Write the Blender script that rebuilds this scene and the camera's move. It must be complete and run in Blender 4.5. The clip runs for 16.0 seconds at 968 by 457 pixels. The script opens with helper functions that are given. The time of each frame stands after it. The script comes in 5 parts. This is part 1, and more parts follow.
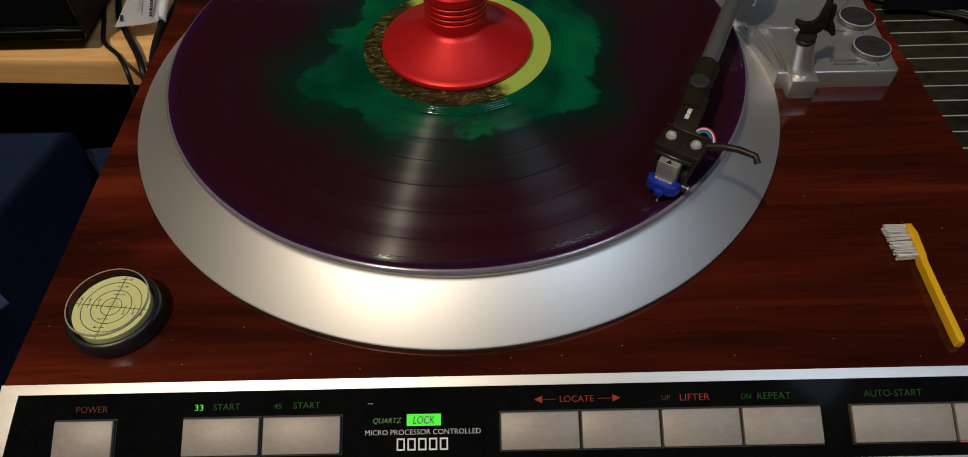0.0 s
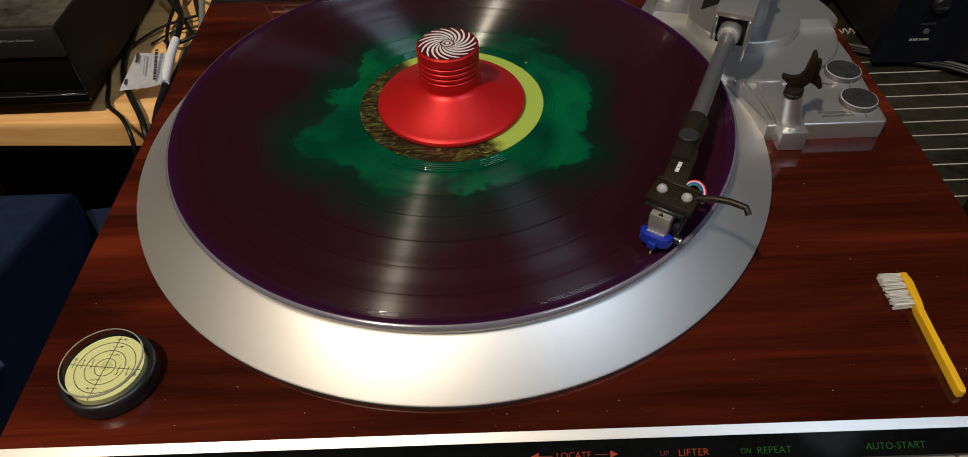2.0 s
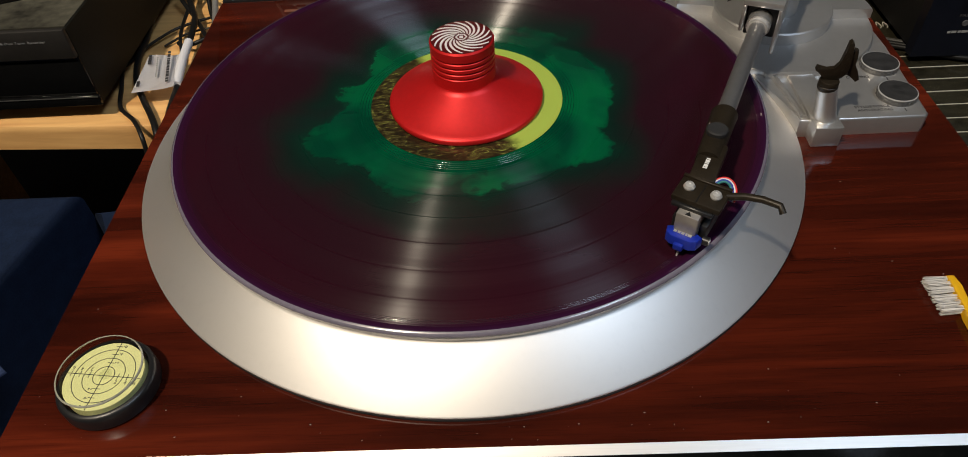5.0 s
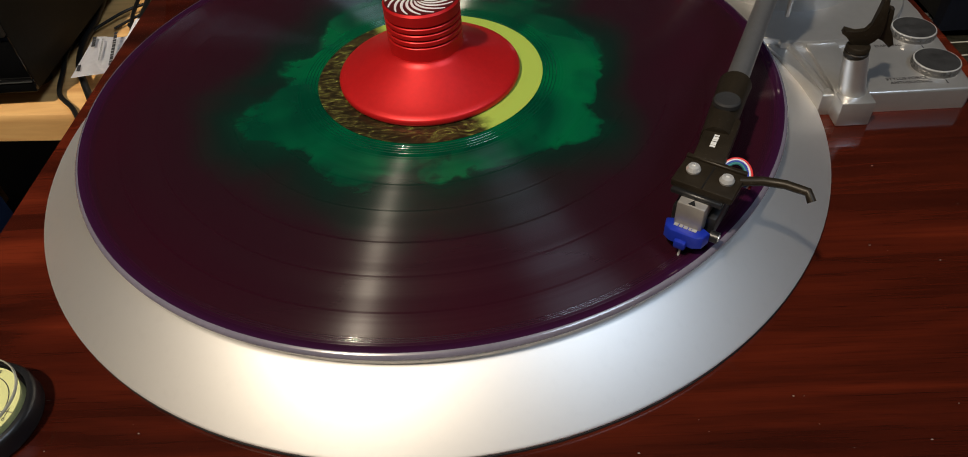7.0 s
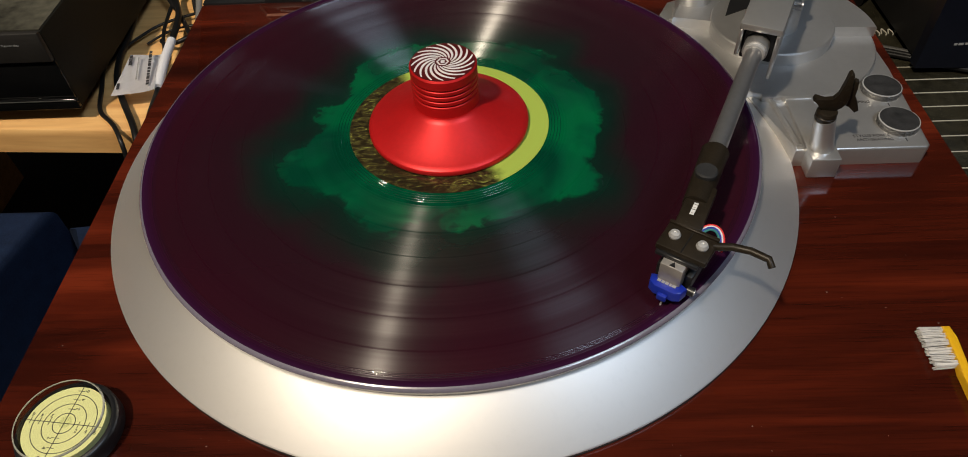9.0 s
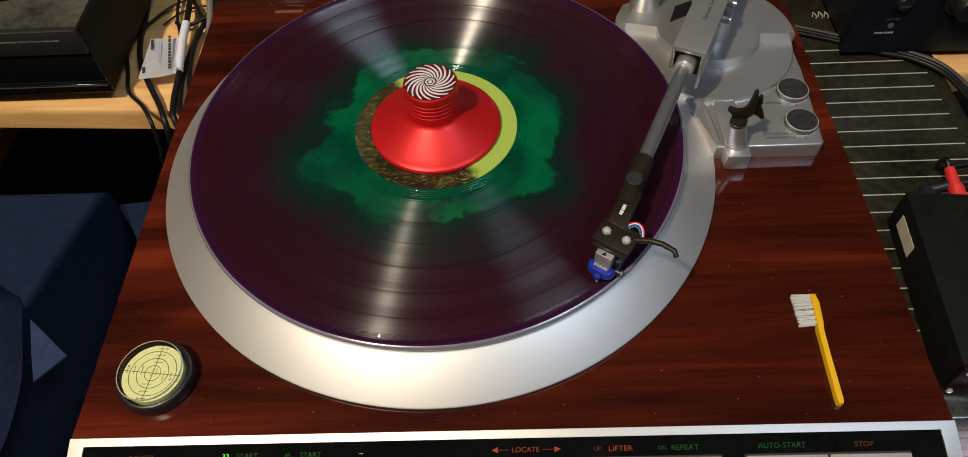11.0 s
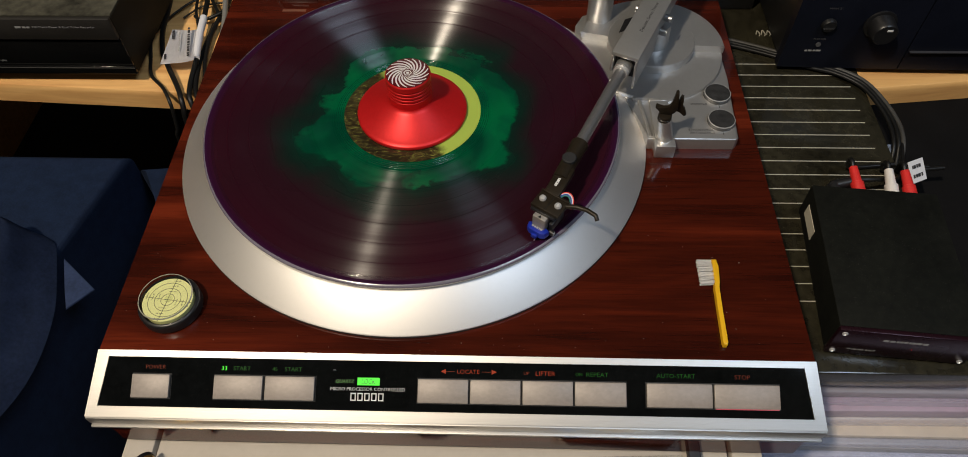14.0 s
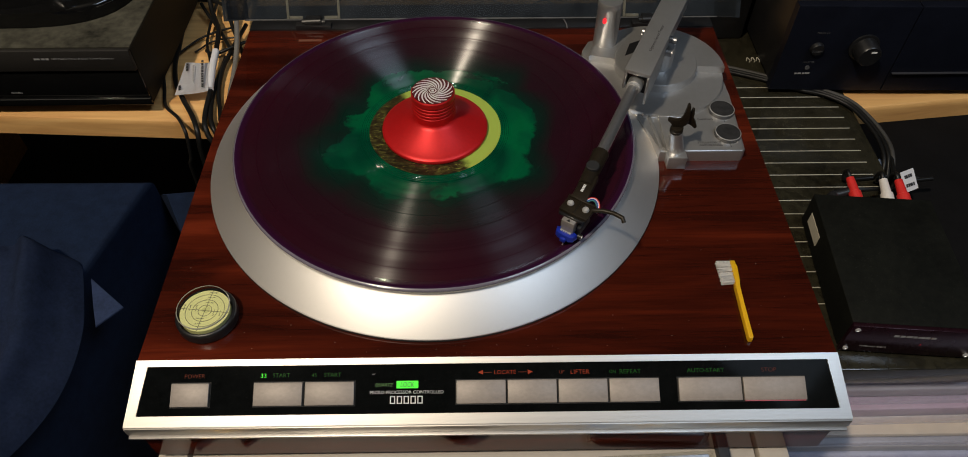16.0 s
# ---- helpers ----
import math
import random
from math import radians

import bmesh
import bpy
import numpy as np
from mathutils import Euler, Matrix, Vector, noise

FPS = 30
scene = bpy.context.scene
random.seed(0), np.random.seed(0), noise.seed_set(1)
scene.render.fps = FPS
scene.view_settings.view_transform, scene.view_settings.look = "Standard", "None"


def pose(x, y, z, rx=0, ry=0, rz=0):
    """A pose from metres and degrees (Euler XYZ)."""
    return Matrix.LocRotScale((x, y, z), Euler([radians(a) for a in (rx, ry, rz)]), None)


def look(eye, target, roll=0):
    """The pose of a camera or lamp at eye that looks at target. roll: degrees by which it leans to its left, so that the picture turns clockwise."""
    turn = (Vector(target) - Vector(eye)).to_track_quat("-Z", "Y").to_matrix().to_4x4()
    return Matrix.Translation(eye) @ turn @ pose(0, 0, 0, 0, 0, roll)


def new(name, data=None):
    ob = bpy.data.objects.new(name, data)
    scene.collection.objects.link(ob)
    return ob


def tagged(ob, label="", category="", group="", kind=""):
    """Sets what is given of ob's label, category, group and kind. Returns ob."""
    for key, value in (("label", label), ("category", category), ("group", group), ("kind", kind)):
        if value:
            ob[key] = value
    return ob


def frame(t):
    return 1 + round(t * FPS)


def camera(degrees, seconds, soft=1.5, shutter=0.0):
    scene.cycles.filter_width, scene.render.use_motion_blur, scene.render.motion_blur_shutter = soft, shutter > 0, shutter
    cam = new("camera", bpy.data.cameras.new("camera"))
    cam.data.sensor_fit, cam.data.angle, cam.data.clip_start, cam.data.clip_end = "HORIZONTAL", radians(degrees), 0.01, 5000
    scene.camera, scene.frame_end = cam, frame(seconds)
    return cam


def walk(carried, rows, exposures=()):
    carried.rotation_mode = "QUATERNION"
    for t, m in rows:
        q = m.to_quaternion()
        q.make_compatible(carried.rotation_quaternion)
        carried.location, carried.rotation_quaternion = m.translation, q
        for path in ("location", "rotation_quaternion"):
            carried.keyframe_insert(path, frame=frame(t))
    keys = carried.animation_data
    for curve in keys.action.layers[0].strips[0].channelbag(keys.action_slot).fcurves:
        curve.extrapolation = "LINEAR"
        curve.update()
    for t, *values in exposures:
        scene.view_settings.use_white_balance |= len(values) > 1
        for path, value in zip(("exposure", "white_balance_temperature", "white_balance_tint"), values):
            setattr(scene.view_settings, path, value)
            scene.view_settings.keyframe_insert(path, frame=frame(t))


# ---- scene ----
cam = camera(68.24, 16.0, soft=0.9)
PATH = [
    (0, (-0.0243, -0.1358, 0.2560), (-0.0269, 0.5014, -0.5147), -1.41),
    (0.5, (-0.0241, -0.1376, 0.2596), (-0.0259, 0.5147, -0.4983), -1.28),
    (1, (-0.0232, -0.1394, 0.2601), (-0.0288, 0.5257, -0.4866), -1.67),
    (1.5, (-0.0217, -0.1384, 0.2588), (-0.0272, 0.5469, -0.4694), -1.97),
    (2, (-0.0201, -0.1365, 0.2574), (-0.0257, 0.5568, -0.4634), -2.39),
    (2.5, (-0.0146, -0.1283, 0.2491), (-0.0299, 0.5648, -0.4715), -3.49),
    (3, (-0.0065, -0.1246, 0.2513), (-0.0360, 0.5697, -0.4677), -4.02),
    (3.5, (-0.0187, -0.1277, 0.2496), (-0.0571, 0.5679, -0.4679), -4.42),
    (4, (-0.0188, -0.1276, 0.2468), (-0.0573, 0.5694, -0.4692), -4.57),
    (6.5, (-0.0098, -0.1082, 0.2283), (-0.0368, 0.5923, -0.4848), -3.71),
    (7, (-0.0050, -0.0890, 0.2024), (-0.0420, 0.6103, -0.5114), -4.79),
    (7.5, (-0.0040, -0.0826, 0.1958), (-0.0434, 0.6246, -0.5101), -4.49),
    (8, (-0.0079, -0.0839, 0.2000), (-0.0446, 0.6339, -0.4953), -3.54),
    (10.3, (-0.0038, -0.1184, 0.3259), (-0.0431, 0.4753, -0.4779), -4.73),
    (10.5, (-0.0025, -0.1205, 0.3288), (-0.0399, 0.4723, -0.4757), -4.76),
    (11, (0.0027, -0.1243, 0.3446), (-0.0257, 0.4577, -0.4681), -3.94),
    (11.5, (0.0067, -0.1302, 0.3585), (-0.0172, 0.4558, -0.4515), -3.02),
    (12, (0.0097, -0.1405, 0.3774), (-0.0116, 0.4667, -0.4168), -2.30),
    (12.5, (0.0094, -0.1494, 0.3899), (-0.0106, 0.4651, -0.3988), -1.72),
    (13, (0.0131, -0.1552, 0.3990), (-0.0109, 0.4587, -0.3901), -1.94),
    (13.5, (0.0113, -0.1620, 0.4008), (0.0002, 0.4324, -0.4034), -1.25),
    (14, (0.0311, -0.1937, 0.3945), (0.0017, 0.3976, -0.4114), -1.59),
    (14.5, (0.0295, -0.2076, 0.3936), (0.0085, 0.3921, -0.4063), -1.13),
    (15, (0.0177, -0.2163, 0.3894), (-0.0168, 0.3940, -0.4019), -2.70),
    (15.5, (0.0020, -0.2149, 0.3885), (-0.0045, 0.4082, -0.3937), -1.04),
    (16, (-0.0060, -0.2264, 0.3905), (0.0029, 0.4199, -0.3725), 0.01),
]
walk(cam, [(t, look(eye, target, roll)) for t, eye, target, roll in PATH], [(0.0, -0.45), (1.0, -0.22), (2.0, -0.04), (3.0, 0.02), (4.0, 0.16), (6.5, 0.18), (8.0, 0.22), (10.5, 0.22), (12.5, 0.27), (13.5, 0.22), (14.0, 0.05), (14.5, -0.18), (16.0, -0.22)])

# ---- world and lamps ----
world = bpy.data.worlds.new("world")
scene.world = world
world.use_nodes = True
world.node_tree.nodes["Background"].inputs[0].default_value = (0.55, 0.65, 1.0, 1)
world.node_tree.nodes["Background"].inputs[1].default_value = 0.0012


def lamp(name, kind, energy, colour, m, **sizes):
    data = bpy.data.lights.new(name, kind)
    data.energy, data.color = energy, colour
    for key, value in sizes.items():
        if key == "radius":
            data.shadow_soft_size = value
        elif key == "size":
            data.size = value
        elif key == "size_y":
            data.shape, data.size_y = "RECTANGLE", value
    ob = new(name, data)
    ob.matrix_world = m
    return ob


# a warm lamp hangs over the front left corner, a cool one is fixed to the ceiling at the right
lamp("warm_lamp", "POINT", 140.0, (1.0, 0.86, 0.67), pose(-0.70, -0.62, 1.84), radius=0.05)
lamp("cool_ceiling_lamp", "AREA", 33.0, (0.66, 0.81, 1.0), look((1.20, -0.62, 2.52), (0.0, 0.15, 0.0)), size=0.9, size_y=0.9)

# ---- materials ----


def nodes_of(name):
    m = bpy.data.materials.new(name)
    m.use_nodes = True
    return m, m.node_tree.nodes, m.node_tree.links, m.node_tree.nodes["Principled BSDF"]


def ramp(ns, stops):
    r = ns.new("ShaderNodeValToRGB")
    els = r.color_ramp.elements
    while len(els) < len(stops):
        els.new(0.5)
    for e, (p, c) in zip(els, stops):
        e.position, e.color = p, (*c, 1)
    return r


def math_node(ns, ls, op, a, b=None, clamp=False):
    n = ns.new("ShaderNodeMath")
    n.operation, n.use_clamp = op, clamp
    for k, v in enumerate((a, b)):
        if v is None:
            continue
        if isinstance(v, (int, float)):
            n.inputs[k].default_value = v
        else:
            ls.new(v, n.inputs[k])
    return n.outputs[0]


def mixed(ns, ls, fac, a, b):
    n = ns.new("ShaderNodeMix")
    n.data_type = "RGBA"
    for sock, v in ((n.inputs[0], fac), (n.inputs[6], a), (n.inputs[7], b)):
        if isinstance(v, tuple):
            sock.default_value = (*v, 1)
        elif isinstance(v, (int, float)):
            sock.default_value = v
        else:
            ls.new(v, sock)
    return n.outputs[2]


def coords(ns, ls, scale=(1, 1, 1), shift=(0, 0, 0)):
    c, mp = ns.new("ShaderNodeTexCoord"), ns.new("ShaderNodeMapping")
    mp.inputs["Scale"].default_value, mp.inputs["Location"].default_value = scale, shift
    ls.new(c.outputs["Object"], mp.inputs[0])
    return mp.outputs[0]


def noisy(ns, ls, vec, scale, detail=4, rough=0.55, distort=0.0):
    n = ns.new("ShaderNodeTexNoise")
    n.inputs["Scale"].default_value, n.inputs["Detail"].default_value = scale, detail
    n.inputs["Roughness"].default_value, n.inputs["Distortion"].default_value = rough, distort
    ls.new(vec, n.inputs["Vector"])
    return n.outputs[0]


def bumped(ns, ls, p, height, strength, distance):
    b = ns.new("ShaderNodeBump")
    b.inputs["Strength"].default_value, b.inputs["Distance"].default_value = strength, distance
    ls.new(height, b.inputs["Height"])
    ls.new(b.outputs[0], p.inputs["Normal"])


def surface(name, colour, rough=0.5, metal=0.0, vary=0.25, scale=60.0, bump=0.0, stretch=(1, 1, 1), dust=0.0, coat=0.0, spec=0.5, glow=0.0, sheen=0.0):
    """A plain material with two scales of variation in tone and gloss."""
    m, ns, ls, p = nodes_of(name)
    v = coords(ns, ls, stretch)
    fine, wide = noisy(ns, ls, v, scale * 8, 3), noisy(ns, ls, v, scale, 5)
    both = math_node(ns, ls, "ADD", math_node(ns, ls, "MULTIPLY", fine, 0.4), math_node(ns, ls, "MULTIPLY", wide, 0.6))
    lo, hi = tuple(c * (1 - vary) for c in colour), tuple(min(1, c * (1 + vary)) for c in colour)
    r = ramp(ns, [(0.3, lo), (0.7, hi)])
    ls.new(both, r.inputs[0])
    col = r.outputs[0]
    if dust:
        spots = noisy(ns, ls, coords(ns, ls), 900, 2)
        s = ramp(ns, [(0.66, (0, 0, 0)), (0.72, (dust, dust, dust))])
        ls.new(spots, s.inputs[0])
        col = mixed(ns, ls, s.outputs[0], col, (0.55, 0.5, 0.45))
    ls.new(col, p.inputs["Base Color"])
    ls.new(math_node(ns, ls, "ADD", math_node(ns, ls, "MULTIPLY", wide, 0.25 * rough), 0.87 * rough), p.inputs["Roughness"])
    p.inputs["Metallic"].default_value, p.inputs["Specular IOR Level"].default_value = metal, spec
    p.inputs["Coat Weight"].default_value, p.inputs["Coat Roughness"].default_value = coat, 0.08
    p.inputs["Sheen Weight"].default_value = sheen
    if glow:
        p.inputs["Emission Color"].default_value, p.inputs["Emission Strength"].default_value = (*colour, 1), glow
    if bump:
        bumped(ns, ls, p, both, bump, 0.0006)
    return m


def rosewood():
    m, ns, ls, p = nodes_of("rosewood")
    wide = noisy(ns, ls, coords(ns, ls, (1.5, 13, 13)), 2.2, 4, 0.5, 0.8)
    streak = noisy(ns, ls, coords(ns, ls, (6, 110, 110)), 2.0, 6, 0.65, 0.5)
    pore = noisy(ns, ls, coords(ns, ls, (20, 700, 700)), 2.0, 2)
    both = math_node(ns, ls, "ADD", math_node(ns, ls, "MULTIPLY", wide, 0.74), math_node(ns, ls, "MULTIPLY", streak, 0.26))
    r = ramp(ns, [(0.34, (0.016, 0.0028, 0.0017)), (0.46, (0.038, 0.0056, 0.0026)), (0.55, (0.066, 0.0090, 0.0036)), (0.66, (0.120, 0.0170, 0.0062))])
    ls.new(both, r.inputs[0])
    pr = ramp(ns, [(0.33, (0.35, 0.35, 0.35)), (0.45, (1, 1, 1))])
    ls.new(pore, pr.inputs[0])
    mul = ns.new("ShaderNodeMix")
    mul.data_type, mul.blend_type = "RGBA", "MULTIPLY"
    mul.inputs[0].default_value = 0.32
    ls.new(r.outputs[0], mul.inputs[6])
    ls.new(pr.outputs[0], mul.inputs[7])
    ls.new(mul.outputs[2], p.inputs["Base Color"])
    smear = noisy(ns, ls, coords(ns, ls), 9, 4)
    ls.new(math_node(ns, ls, "ADD", math_node(ns, ls, "MULTIPLY", smear, 0.10), 0.05), p.inputs["Roughness"])
    p.inputs["Specular IOR Level"].default_value = 0.38
    bumped(ns, ls, p, streak, 0.04, 0.0004)
    return m


def pale_wood():
    m, ns, ls, p = nodes_of("pale_wood")
    streak = noisy(ns, ls, coords(ns, ls, (3, 40, 40)), 2.5, 5, 0.6, 0.4)
    r = ramp(ns, [(0.3, (0.60, 0.31, 0.11)), (0.55, (0.76, 0.44, 0.165)), (0.75, (0.82, 0.51, 0.21))])
    ls.new(streak, r.inputs[0])
    ls.new(r.outputs[0], p.inputs["Base Color"])
    p.inputs["Roughness"].default_value = 0.42
    bumped(ns, ls, p, streak, 0.05, 0.0005)
    return m


PX, PY = -0.0374, 0.1828  # the spindle
Z_REC = 0.0255  # top of the record


def ring_coords(ns, ls):
    c, sub, ln = ns.new("ShaderNodeTexCoord"), ns.new("ShaderNodeVectorMath"), ns.new("ShaderNodeVectorMath")
    sub.operation, ln.operation = "MULTIPLY_ADD", "LENGTH"
    sub.inputs[1].default_value, sub.inputs[2].default_value = (1, 1, 0), (-PX, -PY, 0)
    ls.new(c.outputs["Object"], sub.inputs[0])
    ls.new(sub.outputs[0], ln.inputs[0])
    return sub.outputs[0], ln.outputs["Value"]


def spun(ns, ls, p, amount, turn=0.25):
    tan = ns.new("ShaderNodeTangent")
    tan.direction_type, tan.axis = "RADIAL", "Z"
    ls.new(tan.outputs[0], p.inputs["Tangent"])
    p.inputs["Anisotropic"].default_value, p.inputs["Anisotropic Rotation"].default_value = amount, turn


def vinyl():
    m, ns, ls, p = nodes_of("marbled_vinyl")
    v, rad = ring_coords(ns, ls)
    big, small = noisy(ns, ls, v, 15, 2, 0.45, 0.6), noisy(ns, ls, v, 55, 4, 0.6, 1.2)
    bent = math_node(ns, ls, "ADD", rad, math_node(ns, ls, "MULTIPLY", math_node(ns, ls, "SUBTRACT", big, 0.5), 0.070))
    haze_at = math_node(ns, ls, "DIVIDE", bent, 0.15)
    bent = math_node(ns, ls, "ADD", bent, math_node(ns, ls, "MULTIPLY", math_node(ns, ls, "SUBTRACT", small, 0.5), 0.022))
    spread = math_node(ns, ls, "DIVIDE", bent, 0.15)
    # a soft-edged stain under the sharper-edged splash
    stain = ramp(ns, [(0.0, (0.0, 0.042, 0.020)), (0.42, (0.0, 0.030, 0.016)), (0.53, (0.004, 0.013, 0.010)), (0.66, (0.017, 0.0044, 0.0084)), (1.0, (0.024, 0.0030, 0.0084))])
    ls.new(haze_at, stain.inputs[0])
    splash = ramp(ns, [(0.474, (1, 1, 1)), (0.496, (0, 0, 0))])
    ls.new(spread, splash.inputs[0])
    depth = noisy(ns, ls, v, 26, 3, 0.5, 0.8)
    tone = ramp(ns, [(0.36, (0.0, 0.036, 0.018)), (0.50, (0.0, 0.066, 0.027)), (0.66, (0.0, 0.100, 0.033))])
    ls.new(depth, tone.inputs[0])
    r = mixed(ns, ls, splash.outputs[0], stain.outputs[0], tone.outputs[0])
    edge = ramp(ns, [(0.955, (0, 0, 0)), (0.995, (1, 1, 1))])
    ls.new(math_node(ns, ls, "DIVIDE", rad, 0.15), edge.inputs[0])
    ls.new(mixed(ns, ls, edge.outputs[0], r, (0.026, 0.0055, 0.028)), p.inputs["Base Color"])
    # grooves, with quiet bands between the tracks
    gap = None
    for at in (0.0585, 0.0735, 0.0875, 0.103, 0.1185, 0.1335, 0.1455):
        d = math_node(ns, ls, "ABSOLUTE", math_node(ns, ls, "SUBTRACT", rad, at))
        one = math_node(ns, ls, "LESS_THAN", d, 0.00042)
        gap = one if gap is None else math_node(ns, ls, "MAXIMUM", gap, one)
    fine = ns.new("ShaderNodeTexNoise")
    fine.noise_dimensions = "1D"
    fine.inputs["Scale"].default_value, fine.inputs["Detail"].default_value = 900, 3
    ls.new(rad, fine.inputs["W"])
    rough = math_node(ns, ls, "ADD", 0.14, math_node(ns, ls, "MULTIPLY", fine.outputs[0], 0.07))
    rough = math_node(ns, ls, "SUBTRACT", rough, math_node(ns, ls, "MULTIPLY", gap, 0.08))
    flat = math_node(ns, ls, "MAXIMUM", math_node(ns, ls, "LESS_THAN", rad, 0.0575), math_node(ns, ls, "GREATER_THAN", rad, 0.1462))
    rough = math_node(ns, ls, "SUBTRACT", rough, math_node(ns, ls, "MULTIPLY", flat, 0.12), True)
    ls.new(rough, p.inputs["Roughness"])
    spun(ns, ls, p, 1.0)
    an = math_node(ns, ls, "SUBTRACT", 1.0, math_node(ns, ls, "MAXIMUM", math_node(ns, ls, "MULTIPLY", gap, 0.3), math_node(ns, ls, "MULTIPLY", flat, 0.7)))
    ls.new(an, p.inputs["Anisotropic"])
    ls.new(math_node(ns, ls, "SUBTRACT", 0.30, math_node(ns, ls, "MULTIPLY", gap, 0.14)), p.inputs["Specular IOR Level"])
    bumped(ns, ls, p, math_node(ns, ls, "SUBTRACT", fine.outputs[0], gap), 0.03, 0.0001)
    # the two sloping walls of the V-shaped groove
    out, way, total = ns["Material Output"], ns.new("ShaderNodeVectorMath"), p.outputs[0]
    way.operation = "NORMALIZE"
    ls.new(v, way.inputs[0])
    tan = ns.new("ShaderNodeTangent")
    tan.direction_type, tan.axis = "RADIAL", "Z"
    grooved = math_node(ns, ls, "SUBTRACT", 1.0, math_node(ns, ls, "MAXIMUM", math_node(ns, ls, "MULTIPLY", gap, 0.55), math_node(ns, ls, "MULTIPLY", flat, 0.97)))
    grooved = math_node(ns, ls, "MULTIPLY", grooved, math_node(ns, ls, "ADD", 0.75, math_node(ns, ls, "MULTIPLY", fine.outputs[0], 0.5)))
    # each track is cut a little differently, so that the sheen breaks into bands
    cut = ns.new("ShaderNodeTexNoise")
    cut.noise_dimensions = "1D"
    cut.inputs["Scale"].default_value, cut.inputs["Detail"].default_value = 110, 4
    ls.new(rad, cut.inputs["W"])
    bands = ramp(ns, [(0.36, (0.70, 0.70, 0.70)), (0.62, (1.25, 1.25, 1.25))])
    ls.new(cut.outputs[0], bands.inputs[0])
    grooved = math_node(ns, ls, "MULTIPLY", grooved, bands.outputs[0])
    for slope, shine, blur in ((0.45, 0.0085, 0.30), (-0.80, 0.025, 0.27)):
        lean, gl, add, tone = ns.new("ShaderNodeVectorMath"), ns.new("ShaderNodeBsdfAnisotropic"), ns.new("ShaderNodeAddShader"), ns.new("ShaderNodeCombineColor")
        lean.operation = "MULTIPLY_ADD"
        lean.inputs[1].default_value, lean.inputs[2].default_value = (slope, slope, slope), (0, 0, 1)
        ls.new(way.outputs[0], lean.inputs[0])
        unit = ns.new("ShaderNodeVectorMath")
        unit.operation = "NORMALIZE"
        ls.new(lean.outputs[0], unit.inputs[0])
        for k in range(3):
            ls.new(math_node(ns, ls, "MULTIPLY", grooved, shine), tone.inputs[k])
        ls.new(tone.outputs[0], gl.inputs["Color"])
        gl.inputs["Roughness"].default_value, gl.inputs["Anisotropy"].default_value, gl.inputs["Rotation"].default_value = blur, 0.62, 0.0
        ls.new(unit.outputs[0], gl.inputs["Normal"])
        ls.new(tan.outputs[0], gl.inputs["Tangent"])
        ls.new(total, add.inputs[0])
        ls.new(gl.outputs[0], add.inputs[1])
        total = add.outputs[0]
    ls.new(total, out.inputs["Surface"])
    return m


def spun_metal(name, colour, rough, amount=0.75):
    m, ns, ls, p = nodes_of(name)
    v, rad = ring_coords(ns, ls)
    fine = ns.new("ShaderNodeTexNoise")
    fine.noise_dimensions = "1D"
    fine.inputs["Scale"].default_value, fine.inputs["Detail"].default_value = 1500, 2
    ls.new(rad, fine.inputs["W"])
    grime = noisy(ns, ls, v, 260, 3)
    g = ramp(ns, [(0.2, tuple(c * 0.975 for c in colour)), (0.45, colour)])
    ls.new(grime, g.inputs[0])
    ls.new(g.outputs[0], p.inputs["Base Color"])
    ls.new(math_node(ns, ls, "ADD", rough, math_node(ns, ls, "MULTIPLY", fine.outputs[0], 0.03)), p.inputs["Roughness"])
    p.inputs["Metallic"].default_value = 1.0
    spun(ns, ls, p, amount)
    return m


def paper_label():
    """Yellow-green half, the rest a dark printed picture in olive patches."""
    m, ns, ls, p = nodes_of("record_label_paper")
    v, rad = ring_coords(ns, ls)
    sep = ns.new("ShaderNodeSeparateXYZ")
    ls.new(v, sep.inputs[0])
    side = math_node(ns, ls, "ADD", math_node(ns, ls, "MULTIPLY", sep.outputs[0], 0.85), math_node(ns, ls, "MULTIPLY", sep.outputs[1], 0.55))
    wob = noisy(ns, ls, v, 90, 4)
    side = math_node(ns, ls, "ADD", side, math_node(ns, ls, "MULTIPLY", math_node(ns, ls, "SUBTRACT", wob, 0.42), 0.018))
    mask = ramp(ns, [(0.49, (0, 0, 0)), (0.515, (1, 1, 1))])
    ls.new(math_node(ns, ls, "ADD", math_node(ns, ls, "MULTIPLY", side, 4.0), 0.5), mask.inputs[0])
    brushy = noisy(ns, ls, coords(ns, ls, (1, 2.2, 1)), 130, 5, 0.62, 1.8)
    pic = ramp(ns, [(0.42, (0.014, 0.010, 0.004)), (0.54, (0.042, 0.033, 0.010)), (0.62, (0.10, 0.10, 0.022)), (0.70, (0.30, 0.34, 0.07))])
    ls.new(brushy, pic.inputs[0])
    ls.new(mixed(ns, ls, mask.outputs[0], pic.outputs[0], (0.34, 0.45, 0.075)), p.inputs["Base Color"])
    p.inputs["Roughness"].default_value = 0.33
    return m


